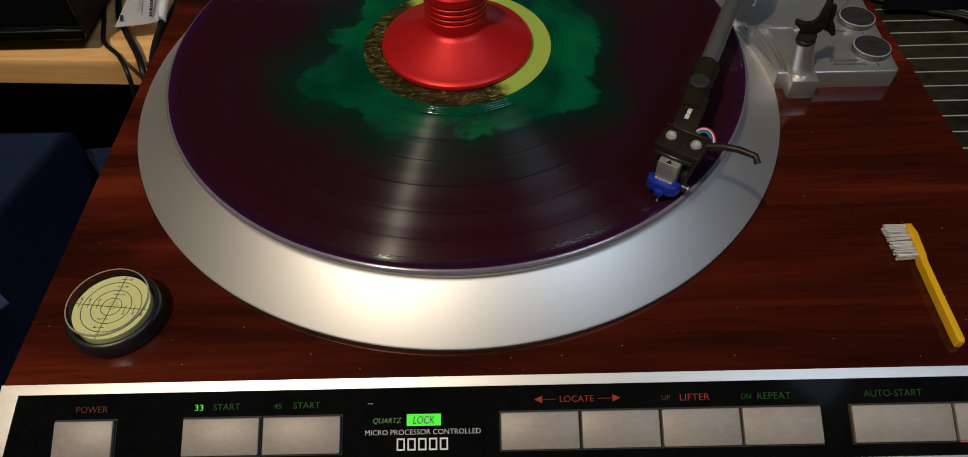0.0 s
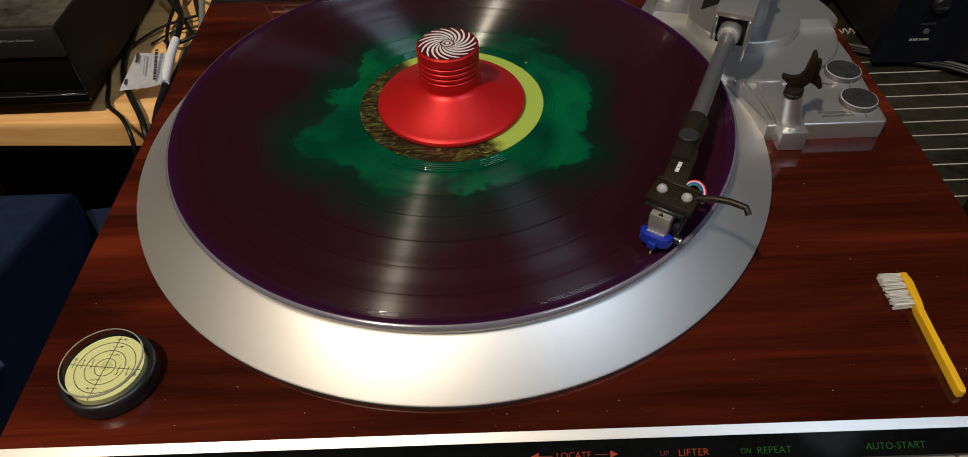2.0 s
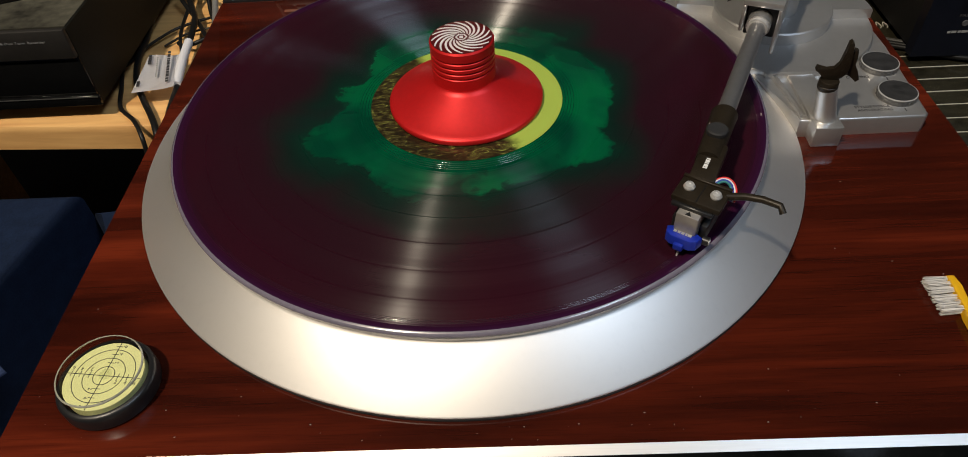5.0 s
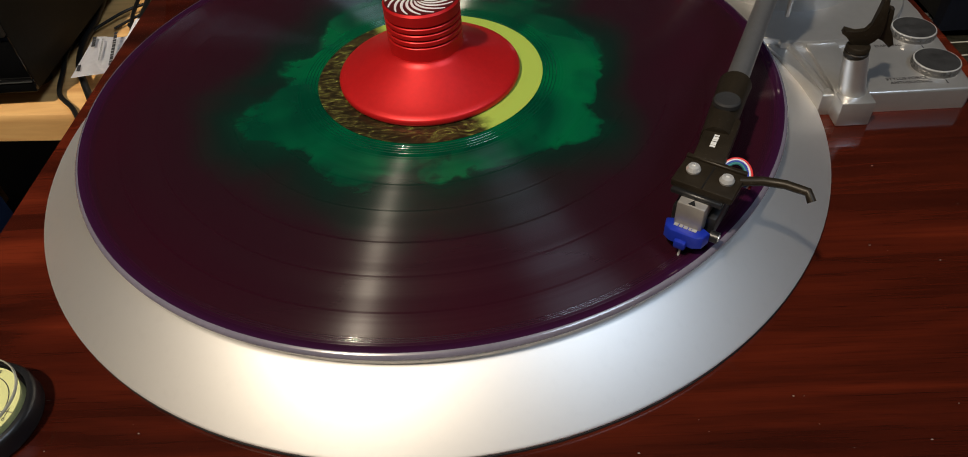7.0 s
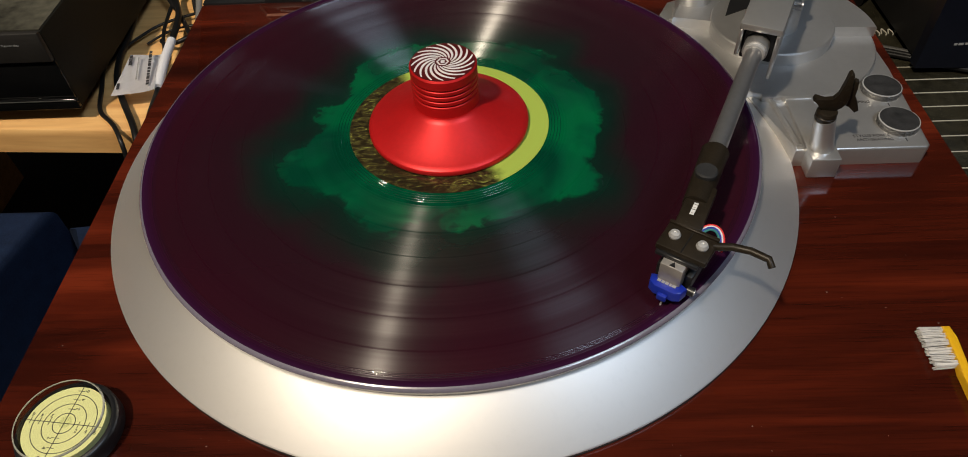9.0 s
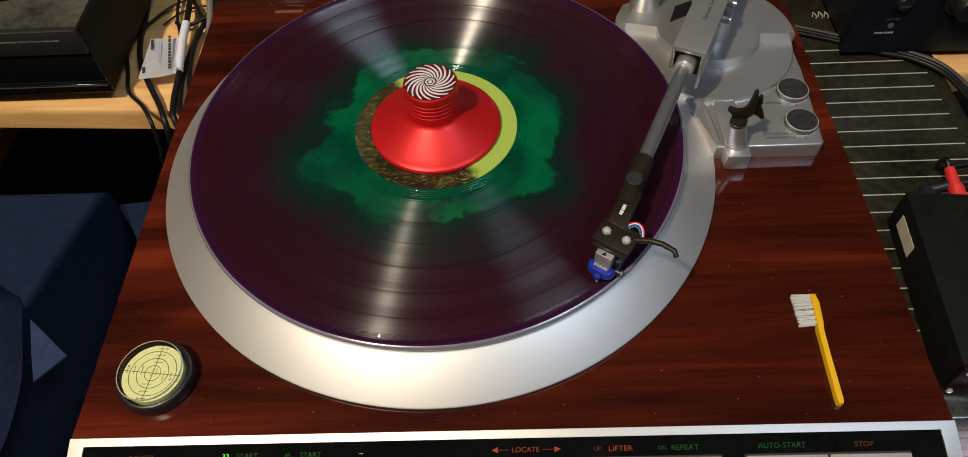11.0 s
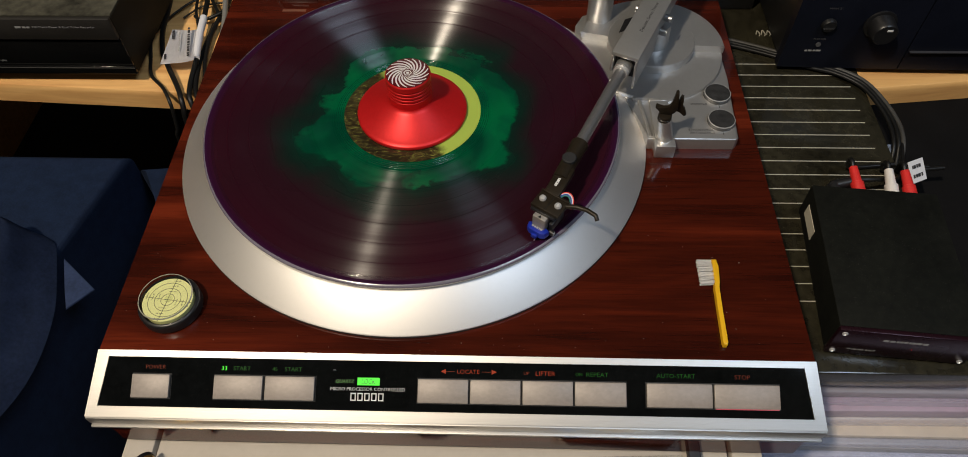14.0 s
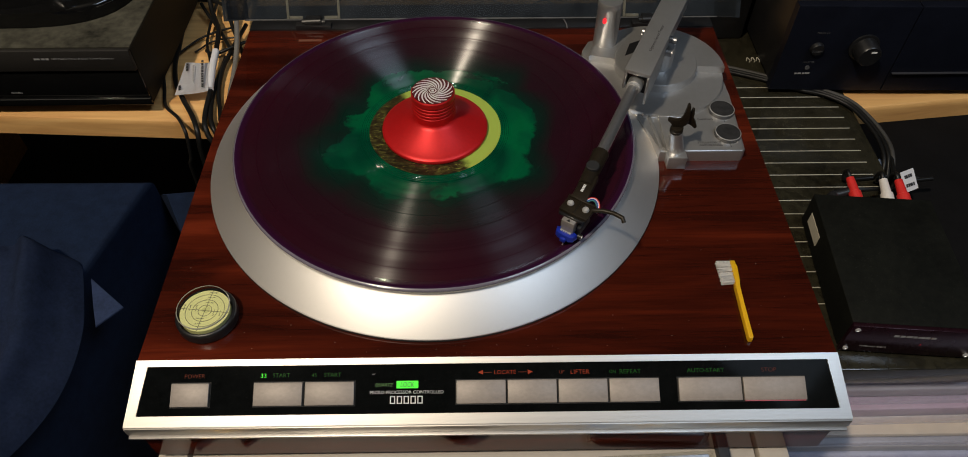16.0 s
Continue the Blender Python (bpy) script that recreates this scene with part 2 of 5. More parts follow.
def glass(name, tint, gloss=0.06, rough=0.02, haze=0.0, haze_colour=(0.3, 0.3, 0.3)):
    """A thin clear sheet: mostly see-through, with mirror gloss and a little dust."""
    m, ns, ls, p = nodes_of(name)
    ns.remove(p)
    out = ns["Material Output"]
    tr, gl, df = ns.new("ShaderNodeBsdfTransparent"), ns.new("ShaderNodeBsdfGlossy"), ns.new("ShaderNodeBsdfDiffuse")
    tr.inputs[0].default_value = (*tint, 1)
    gl.inputs["Roughness"].default_value = rough
    df.inputs[0].default_value = (*haze_colour, 1)
    fr = ns.new("ShaderNodeLayerWeight")
    edge = math_node(ns, ls, "ADD", math_node(ns, ls, "MULTIPLY", math_node(ns, ls, "POWER", fr.outputs["Facing"], 4.0), 0.75), 0.03 + gloss * 0.1)
    a, b = ns.new("ShaderNodeMixShader"), ns.new("ShaderNodeMixShader")
    ls.new(edge, a.inputs[0])
    ls.new(tr.outputs[0], a.inputs[1])
    ls.new(gl.outputs[0], a.inputs[2])
    if haze:
        dust = noisy(ns, ls, coords(ns, ls), 30, 6)
        ls.new(math_node(ns, ls, "MULTIPLY", dust, haze * 2), b.inputs[0])
    else:
        b.inputs[0].default_value = 0.0
    ls.new(a.outputs[0], b.inputs[1])
    ls.new(df.outputs[0], b.inputs[2])
    ls.new(b.outputs[0], out.inputs["Surface"])
    return m


WOOD, DESK_WOOD, VINYL, LABEL = rosewood(), pale_wood(), vinyl(), paper_label()
PLATTER = spun_metal("spun_aluminium", (0.94, 0.92, 0.90), 0.50, 0.25)
SILVER = surface("satin_silver", (0.62, 0.61, 0.61), 0.42, 0.85, 0.06, 40, 0.02)
CASTING = surface("silver_painted_casting", (0.53, 0.525, 0.52), 0.35, 0.8, 0.05, 30, 0.03)
BRUSHED = surface("brushed_aluminium_trim", (0.52, 0.50, 0.475), 0.43, 0.9, 0.06, 30, 0.02, (0.3, 8, 8))
KEYCAP = surface("champagne_key", (0.285, 0.248, 0.222), 0.50, 0.15, 0.15, 45, 0.03, (1, 1.4, 1.4))
CHROME = surface("bright_steel", (0.72, 0.72, 0.72), 0.32, 0.6, 0.05, 80)
PANEL = surface("black_panel", (0.0035, 0.004, 0.0042), 0.07, 0.0, 0.4, 30, 0.0, dust=0.01, spec=0.015)
BLACK = surface("black_plastic", (0.010, 0.010, 0.011), 0.38, 0.0, 0.3, 50, 0.05)
RUBBER = surface("black_rubber", (0.012, 0.012, 0.013), 0.75, 0.0, 0.3, 80, 0.2)
SHELL = surface("dark_bronze_headshell", (0.019, 0.014, 0.0085), 0.42, 0.2, 0.3, 90, 0.25, dust=0.04, spec=0.32)
TUBE = surface("grey_arm_tube", (0.40, 0.40, 0.41), 0.33, 0.85, 0.08, 60)
RED = surface("red_anodised", (0.60, 0.012, 0.014), 0.42, 0.45, 0.08, 60, 0.02)
WHITE = surface("white_print", (0.66, 0.66, 0.65), 0.5, 0, 0.05)
GREY_PRINT = surface("grey_print", (0.30, 0.30, 0.30), 0.5, 0, 0.05)
DARK_PRINT = surface("dark_print", (0.03, 0.03, 0.035), 0.5, 0, 0.1)
DIM_PRINT = surface("dim_grey_print", (0.085, 0.085, 0.09), 0.5, 0, 0.1)
# taupe with the record's shade on the platter lip mixed into the colour
SHADED_LIP = surface("shaded_lip_taupe", (0.095, 0.084, 0.074), 0.6, 0, 0.15, 80, 0.1)
# pale tone stands in for light refracted in the purple vinyl's edge
CUT_EDGE = surface("light_catching_edge", (0.15, 0.135, 0.175), 0.22, 0, 0.12, 60, spec=0.7, coat=0.6)
GREEN_PRINT = surface("green_print", (0.013, 0.085, 0.010), 0.5, 0, 0.1, spec=0.1)
RED_PRINT = surface("orange_red_print", (0.30, 0.040, 0.016), 0.5, 0, 0.1, spec=0.1)
DIM_RED_PRINT = surface("dim_red_print", (0.12, 0.024, 0.012), 0.5, 0, 0.1, spec=0.1)
LIT_GREEN = surface("lit_green_lamp", (0.03, 0.75, 0.012), 0.5, 0, 0.02, glow=0.6)
LIT_RED = surface("lit_red_lamp", (1.0, 0.02, 0.03), 0.3, 0, 0.02, glow=1.6)
YELLOW = surface("yellow_plastic", (0.72, 0.40, 0.012), 0.36, 0, 0.06, 60, 0.02)
BRISTLE = surface("white_bristle", (0.62, 0.60, 0.57), 0.6, 0, 0.1, 400, 0.1)
LEVEL_FACE = surface("level_face", (0.66, 0.655, 0.30), 0.5, 0, 0.05, 40)
BLUE = surface("blue_plastic", (0.008, 0.024, 0.30), 0.32, 0, 0.12, 80)
CART_GREY = surface("grey_cartridge_metal", (0.36, 0.34, 0.32), 0.42, 0.6, 0.08, 80)
NAVY = surface("navy_fabric", (0.0085, 0.0155, 0.037), 0.95, 0, 0.3, 120, 0.5, spec=0.1)
SLATE = surface("slate_blue_cloth", (0.0230, 0.0355, 0.0800), 0.9, 0, 0.3, 60, 0.4, spec=0.12)
CREAM = surface("cream_laminate", (0.47, 0.42, 0.36), 0.45, 0, 0.05, 30, 0.05, dust=0.02)
GOLD = surface("brass_tube", (0.62, 0.40, 0.11), 0.3, 0.9, 0.1, 60)
RIBTOP = surface("black_glass_top", (0.021, 0.019, 0.012), 0.17, 0, 0.75, 16, 0.02, dust=0.07)
RIBLINE = surface("pale_inlay", (0.42, 0.40, 0.34), 0.5, 0, 0.15, 60)
BOXMAT = surface("black_sandblasted_metal", (0.0055, 0.0060, 0.0046), 0.72, 0.0, 0.55, 26, 0.1, dust=0.03, spec=0.12)
AMP = surface("dark_blue_black_fascia", (0.0042, 0.0054, 0.0110), 0.42, 0.0, 0.3, 30, 0.03, spec=0.3)
DUSTY = surface("dusty_grey_top", (0.052, 0.049, 0.036), 0.75, 0, 0.8, 18, 0.15, spec=0.2)
GLOSS = surface("gloss_black", (0.005, 0.005, 0.005), 0.09, 0, 0.3, 20)
DIAL_GREY = surface("dial_grey", (0.034, 0.034, 0.035), 0.45, 0.3, 0.5, 200, 0.15)
# near-black that stands for unlit space beside the rack
VOID_BLACK = surface("matt_black_void", (0.0045, 0.0045, 0.005), 0.8, 0, 0.3, 40, 0.1, spec=0.1)
KNURLED = surface("knurled_steel", (0.20, 0.20, 0.20), 0.36, 0.8, 0.2, 160)
CABLE = surface("black_cable", (0.008, 0.008, 0.008), 0.42, 0, 0.3, 60, spec=0.3)
GREY_CABLE = surface("grey_cable", (0.050, 0.049, 0.047), 0.45, 0, 0.15, 60, spec=0.35)
PAPER = surface("white_tag", (0.72, 0.72, 0.75), 0.6, 0, 0.06, 40)
RED_PLUG = surface("red_plug", (0.60, 0.025, 0.022), 0.38, 0, 0.1, 60)
WHITE_PLUG = surface("white_plug", (0.66, 0.63, 0.60), 0.45, 0, 0.06, 60)
ROOM = surface("dark_painted_wall", (0.022, 0.021, 0.022), 0.85, 0, 0.2, 6, 0.1)
CARPET = surface("dark_carpet", (0.012, 0.012, 0.014), 0.95, 0, 0.3, 90, 0.4)
CEILING = surface("grey_ceiling", (0.12, 0.12, 0.12), 0.9, 0, 0.08, 5, 0.1)
BROWN_BRISTLE = surface("reddish_brown_bristle", (0.050, 0.018, 0.012), 0.8, 0, 0.4, 300, 0.3)
SMOKED = glass("smoked_acrylic", (0.22, 0.24, 0.27), 0.12, 0.03, 0.075, (0.20, 0.24, 0.29))
CLEAR = glass("clear_acrylic", (0.97, 0.98, 0.95), 0.12, 0.02)
FILM = glass("clear_film", (0.90, 0.90, 0.94), 0.15, 0.38, 0.12, (0.55, 0.55, 0.62))

# ---- shaping helpers ----


def thing(name, at, label, category, group="", kind=""):
    ob = new(name)
    ob.empty_display_size = 0.02
    ob.location = at
    return tagged(ob, label, category, group, kind)


def part(name, bm, material, parent, label="", smooth=40):
    """Links a bmesh, in world coordinates, as one mesh under a thing or a part."""
    bmesh.ops.recalc_face_normals(bm, faces=bm.faces[:])
    me = bpy.data.meshes.new(name)
    bm.to_mesh(me)
    bm.free()
    me.materials.append(material)
    if smooth:
        me.shade_smooth()
        me.set_sharp_from_angle(angle=radians(smooth))
    ob = new(name, me)
    if parent is not None:
        ob.parent = parent
        if parent.type == "EMPTY":
            ob.matrix_parent_inverse = Matrix.Translation(-parent.location)
    if label:
        ob["label"] = label
    return ob


def box(lo, hi, bevel=0.0, seg=2, m=None, taper=None):
    bm = bmesh.new()
    bmesh.ops.create_cube(bm, size=1)
    for v in bm.verts:
        v.co = Vector([lo[k] + (v.co[k] + 0.5) * (hi[k] - lo[k]) for k in range(3)])
        if taper and v.co.z > (lo[2] + hi[2]) / 2:
            v.co.x += (0.5 * (lo[0] + hi[0]) - v.co.x) * taper
            v.co.y += (0.5 * (lo[1] + hi[1]) - v.co.y) * taper
    if bevel:
        bmesh.ops.bevel(bm, geom=bm.edges[:], offset=bevel, segments=seg, profile=0.5, affect="EDGES")
    if m is not None:
        bmesh.ops.transform(bm, matrix=m, verts=bm.verts)
    return bm


def lathe(profile, at, n=96, a0=0.0, a1=360.0, m=None):
    """Turns rows of (radius, height) about the upright through at."""
    bm = bmesh.new()
    full = a1 - a0 >= 360
    rings = []
    for k in range(n if full else n + 1):
        a = radians(a0 + (a1 - a0) * k / n)
        rings.append([bm.verts.new((at[0] + r * math.cos(a), at[1] + r * math.sin(a), at[2] + z)) for r, z in profile])
    for k in range(n):
        p, q = rings[k], rings[(k + 1) % len(rings)]
        for i in range(len(profile) - 1):
            bm.faces.new((p[i], q[i], q[i + 1], p[i + 1]))
    if not full:
        for ring in (rings[0], rings[-1]):
            bm.faces.new(ring[:-1])
    bmesh.ops.remove_doubles(bm, verts=bm.verts, dist=1e-6)
    if m is not None:
        bmesh.ops.transform(bm, matrix=m, verts=bm.verts)
    return bm


def smooth_line(points, steps=8):
    pts, out = [Vector(p) for p in points], []
    ext = [pts[0] * 2 - pts[1], *pts, pts[-1] * 2 - pts[-2]]
    for i in range(1, len(ext) - 2):
        a, b, c, d = ext[i - 1 : i + 3]
        for k in range(steps):
            t = k / steps
            out.append(0.5 * (2 * b + (c - a) * t + (2 * a - 5 * b + 4 * c - d) * t * t + (3 * b - a - 3 * c + d) * t**3))
    return out + [pts[-1]]


def tube(points, radius, n=10, smooth=True, steps=8, flat=1.0):
    pts = smooth_line(points, steps) if smooth and len(points) > 2 else [Vector(p) for p in points]
    bm, rings, side = bmesh.new(), [], None
    for i, p in enumerate(pts):
        d = (pts[min(i + 1, len(pts) - 1)] - pts[max(i - 1, 0)]).normalized()
        if side is None:
            side = d.cross(Vector((0, 0, 1)) if abs(d.z) < 0.9 else Vector((1, 0, 0))).normalized()
        side = (side - d * side.dot(d)).normalized()
        up = side.cross(d)
        r = radius(i / (len(pts) - 1)) if callable(radius) else radius
        rings.append([bm.verts.new(p + side * r * flat * math.cos(2 * math.pi * k / n) + up * r * math.sin(2 * math.pi * k / n)) for k in range(n)])
    for a, b in zip(rings, rings[1:]):
        for k in range(n):
            bm.faces.new((a[k], a[(k + 1) % n], b[(k + 1) % n], b[k]))
    bm.faces.new(rings[0][::-1])
    bm.faces.new(rings[-1])
    return bm


def prism(outline, z0, z1, bevel=0.0, m=None, seg=2):
    bm = bmesh.new()
    low, top = [bm.verts.new((x, y, z0)) for x, y in outline], [bm.verts.new((x, y, z1)) for x, y in outline]
    bm.faces.new(low[::-1])
    cap = bm.faces.new(top)
    for k in range(len(outline)):
        bm.faces.new((low[k], low[(k + 1) % len(outline)], top[(k + 1) % len(outline)], top[k]))
    if bevel:
        bmesh.ops.bevel(bm, geom=list(cap.edges), offset=bevel, segments=seg, profile=0.5, affect="EDGES")
    if m is not None:
        bmesh.ops.transform(bm, matrix=m, verts=bm.verts)
    return bm


def joined(*bms):
    out = bmesh.new()
    for b in bms:
        me = bpy.data.meshes.new("tmp")
        b.to_mesh(me)
        out.from_mesh(me)
        b.free()
        bpy.data.meshes.remove(me)
    return out


def lettering(text, m, width, height, material, parent, name="lettering", slant=0.0):
    """Flat raised letters of the given width and height, centred on m's origin, reading along m's x, facing m's z."""
    cu = bpy.data.curves.new("letters", "FONT")
    cu.body, cu.extrude, cu.resolution_u, cu.shear, cu.offset = text, 0.02, 3, slant, 0.0 if slant else -0.012
    ob = bpy.data.objects.new("letters", cu)
    me = bpy.data.meshes.new_from_object(ob)
    bm = bmesh.new()
    bm.from_mesh(me)
    bpy.data.objects.remove(ob)
    bpy.data.meshes.remove(me)
    xs, ys = [v.co.x for v in bm.verts], [v.co.y for v in bm.verts]
    cx, cy = (min(xs) + max(xs)) / 2, (min(ys) + max(ys)) / 2
    for v in bm.verts:
        v.co = Vector(((v.co.x - cx) * width / (max(xs) - min(xs)), (v.co.y - cy) * height / (max(ys) - min(ys)), 0.00008 if v.co.z > 0 else -0.00005))
    bmesh.ops.transform(bm, matrix=m, verts=bm.verts)
    return part(name, bm, material, parent, smooth=0)


def bars(m, width, height, count, material, parent, name="print_bars"):
    """Unread print: a row of plain bars."""
    out, x = bmesh.new(), -width / 2
    rnd = random.Random(count * 31 + int(width * 1e5))
    cuts = [rnd.uniform(0.6, 1.6) for _ in range(count)]
    for c in cuts:
        w = width * c / sum(cuts)
        b = box((x, -height / 2, -0.00005), (x + w * 0.78, height / 2, 0.00008))
        out = joined(out, b)
        x += w
    bmesh.ops.transform(out, matrix=m, verts=out.verts)
    return part(name, out, material, parent, smooth=0)

# ---- the room round the set ----
def slab(name, lo, hi, material, label):
    ob = part(name, box(lo, hi), material, None, smooth=0)
    return tagged(ob, label, "room", kind="structure")


slab("floor", (-2.0, -2.0, -0.87), (2.2, 2.4, -0.80), CARPET, "dark carpeted floor in the shade")
slab("wall_north", (-2.0, 2.4, -0.80), (2.2, 2.5, 2.6), ROOM, "dark painted wall behind the desk")
slab("wall_south", (-2.0, -2.1, -0.80), (2.2, -2.0, 2.6), ROOM, "dark painted wall behind the camera")
slab("wall_west", (-2.1, -2.1, -0.80), (-2.0, 2.5, 2.6), ROOM, "dark painted side wall")
slab("wall_east", (2.2, -2.1, -0.80), (2.3, 2.5, 2.6), ROOM, "dark painted side wall")
slab("ceiling", (-2.1, -2.1, 2.6), (2.3, 2.5, 2.7), CEILING, "plain matt ceiling")

# pale desk across the back, its front edge a touch askew
desk = thing("desk", (0, 0.6, -0.80), "pale beech-coloured desk with a rounded front edge", "desk")
outline = [(-1.2, 0.3570), (-0.2, 0.3000), (0.30, 0.3080), (1.2, 0.4100), (1.2, 1.1), (-1.2, 1.1)]
part("desktop", prism(outline, -0.094, -0.0715, 0.007, seg=4), DESK_WOOD, desk)
for x in (-1.1, 1.1):
    part("side_panel", box((x - 0.012, 0.36, -0.80), (x + 0.012, 1.05, -0.0945), 0.002), DESK_WOOD, desk)

# cream cabinet under the turntable
cab = thing("cabinet", (0, 0, -0.80), "cream laminated cabinet with a grooved side rail", "cabinet")
part("body", box((-0.2205, -0.42, -0.80), (0.2005, 0.262, -0.0815), 0.003), CREAM, cab)
part("top_panel", box((-0.1985, -0.415, -0.0813), (0.1785, 0.258, -0.0725), 0.0012), CREAM, cab)
part("side_rail", box((-0.2205, -0.42, -0.0813), (-0.2005, 0.262, -0.0705), 0.0015), CREAM, cab)
part("side_rail", box((0.1805, -0.42, -0.0813), (0.2005, 0.262, -0.0705), 0.0015), CREAM, cab)

# ---- turntable ----
tt = thing("turntable", (0, 0.17, -0.0722), "record player with a red-brown rosewood plinth and silver controls", "turntable")
for x, y in ((-0.17, 0.02), (0.15, 0.02), (-0.17, 0.24), (0.15, 0.24)):
    part("foot", lathe([(0, 0), (0.017, 0), (0.019, 0.002), (0.019, 0.012), (0, 0.012)], (x, y, -0.0724), 24), RUBBER, tt)
# the plinth's section, with its top front edge cut back under the sloping panel
section = [(0.350, -0.0640), (0.350, -0.0006), (0.3494, 0.0), (-0.0008, 0.0), (-0.0036, -0.0046), (-0.0335, -0.0200), (-0.0335, -0.0640)]
part("plinth", prism(section, -0.2175, 0.2175, m=Matrix(((0, 0, 1, 0), (1, 0, 0, 0), (0, 1, 0, 0), (0, 0, 0, 1)))), WOOD, tt, "glossy rosewood veneer plinth", smooth=20)

SL = math.atan2(0.0180, 0.0365)  # slope of the control panel


def on_panel(x, s, up=0.0):
    """A place on the sloping panel: x across, s down the slope, up out of it; its x runs right, its y up the slope."""
    return Matrix.Translation((x, -s * math.cos(SL), -s * math.sin(SL))) @ Matrix.Rotation(SL, 4, "X") @ Matrix.Translation((0, 0, up))


# silver frame: four bars with mitred looks round the black window, and the front lip
def frame_ring(x0, x1, s0, s1, wx0, wx1, ws0, ws1, xb):
    bm = bmesh.new()
    out_pts, in_pts = [(x0, s0), (x1, s0), (x1 + xb, s1), (x0 - xb, s1)], [(wx0, ws0), (wx1, ws0), (wx1 + xb, ws1), (wx0 - xb, ws1)]
    rows = []
    for pts, ups in ((out_pts, (-0.0035, 0.0007)), (in_pts, (0.0010, -0.0012))):
        for u in ups:
            rows.append([bm.verts.new(on_panel(x, s, u).translation) for x, s in pts])
    for a, b in zip(rows, rows[1:]):
        for k in range(4):
            bm.faces.new((a[k], a[(k + 1) % 4], b[(k + 1) % 4], b[k]))
    return bm


panel = part("control_panel", box((-0.2165, -0.0342, -0.0012), (0.2165, -0.0035, 0.0), m=Matrix.Rotation(SL, 4, "X")), PANEL, tt, "black control panel with green and red lettering")
part("panel_frame", frame_ring(-0.2178, 0.2178, 0.0, 0.0402, -0.2105, 0.2105, 0.0040, 0.0337, 0.0042), BRUSHED, panel, "satin aluminium frame")
part("front_lip", joined(box((-0.2222, -0.0372, -0.0262), (0.2222, -0.0335, -0.0182), 0.0006), box((-0.2216, -0.0392, -0.0285), (0.2216, -0.0335, -0.0264), 0.0008)), BRUSHED, panel, "bright aluminium front lip")

for x0, x1 in ((-0.1945, -0.1713), (-0.1441, -0.1143), (-0.1128, -0.0826), (-0.0201, 0.0103), (0.0114, 0.0416), (0.0427, 0.0729), (0.0740, 0.1046), (0.1166, 0.1554), (0.1565, 0.1950)):
    well = part("button_well", box((x0 - 0.0006, -0.0290, 0.0), (x1 + 0.0006, -0.0137, 0.0002), m=Matrix.Rotation(SL, 4, "X")), RUBBER, panel)
    part("button", box((x0, -0.0284, 0.0), (x1, -0.0143, 0.0022), 0.0006, 2, Matrix.Rotation(SL, 4, "X")), KEYCAP, panel, "champagne-silver key")
part("lit_edge", box((0.1572, -0.0289, 0.0006), (0.1944, -0.02845, 0.0011), m=Matrix.Rotation(SL, 4, "X")), surface("faint_red_lamp", (0.45, 0.06, 0.08), 0.4, 0, 0.05, glow=0.25), panel, "thin red glow under the key")

for text, x0, x1, s, h, mat in (
    ("POWER", -0.1873, -0.1750, 0.0100, 0.0024, DIM_RED_PRINT),
    ("33", -0.1405, -0.1372, 0.0101, 0.0023, LIT_GREEN),
    ("START", -0.1332, -0.1227, 0.0100, 0.0024, GREEN_PRINT),
    ("45", -0.1093, -0.1063, 0.0101, 0.0020, GREEN_PRINT),
    ("START", -0.1016, -0.0911, 0.0100, 0.0024, GREEN_PRINT),
    ("MICRO PROCESSOR CONTROLLED", -0.0731, -0.0280, 0.0210, 0.0019, WHITE),
    ("LOCATE", 0.0034, 0.0167, 0.0096, 0.0024, RED_PRINT),
    ("UP", 0.0435, 0.0468, 0.0099, 0.0019, DIM_RED_PRINT),
    ("LIFTER", 0.0507, 0.0623, 0.0099, 0.0025, RED_PRINT),
    ("ON", 0.0746, 0.0785, 0.0100, 0.0020, GREEN_PRINT),
    ("REPEAT", 0.0811, 0.0942, 0.0100, 0.0025, GREEN_PRINT),
    ("AUTO-START", 0.1229, 0.1458, 0.0099, 0.0025, GREEN_PRINT),
    ("STOP", 0.1692, 0.1783, 0.0100, 0.0024, DIM_RED_PRINT),
):
    lettering(text, on_panel((x0 + x1) / 2, s, 0.0001), x1 - x0, h, mat, panel)
lettering("QUARTZ", on_panel(-0.0645, 0.0167, 0.0001), 0.0112, 0.0024, surface("bright_green_print", (0.035, 0.17, 0.020), 0.5, 0, 0.1), panel, slant=0.25)
part("lock_display", box((-0.0569, -0.0187, 0.0), (-0.0435, -0.0142, 0.0003), m=Matrix.Rotation(SL, 4, "X")), LIT_GREEN, panel, "lit green display window")
lettering("LOCK", on_panel(-0.0502, 0.01645, 0.0005), 0.0085, 0.0030, DARK_PRINT, panel, slant=0.2)
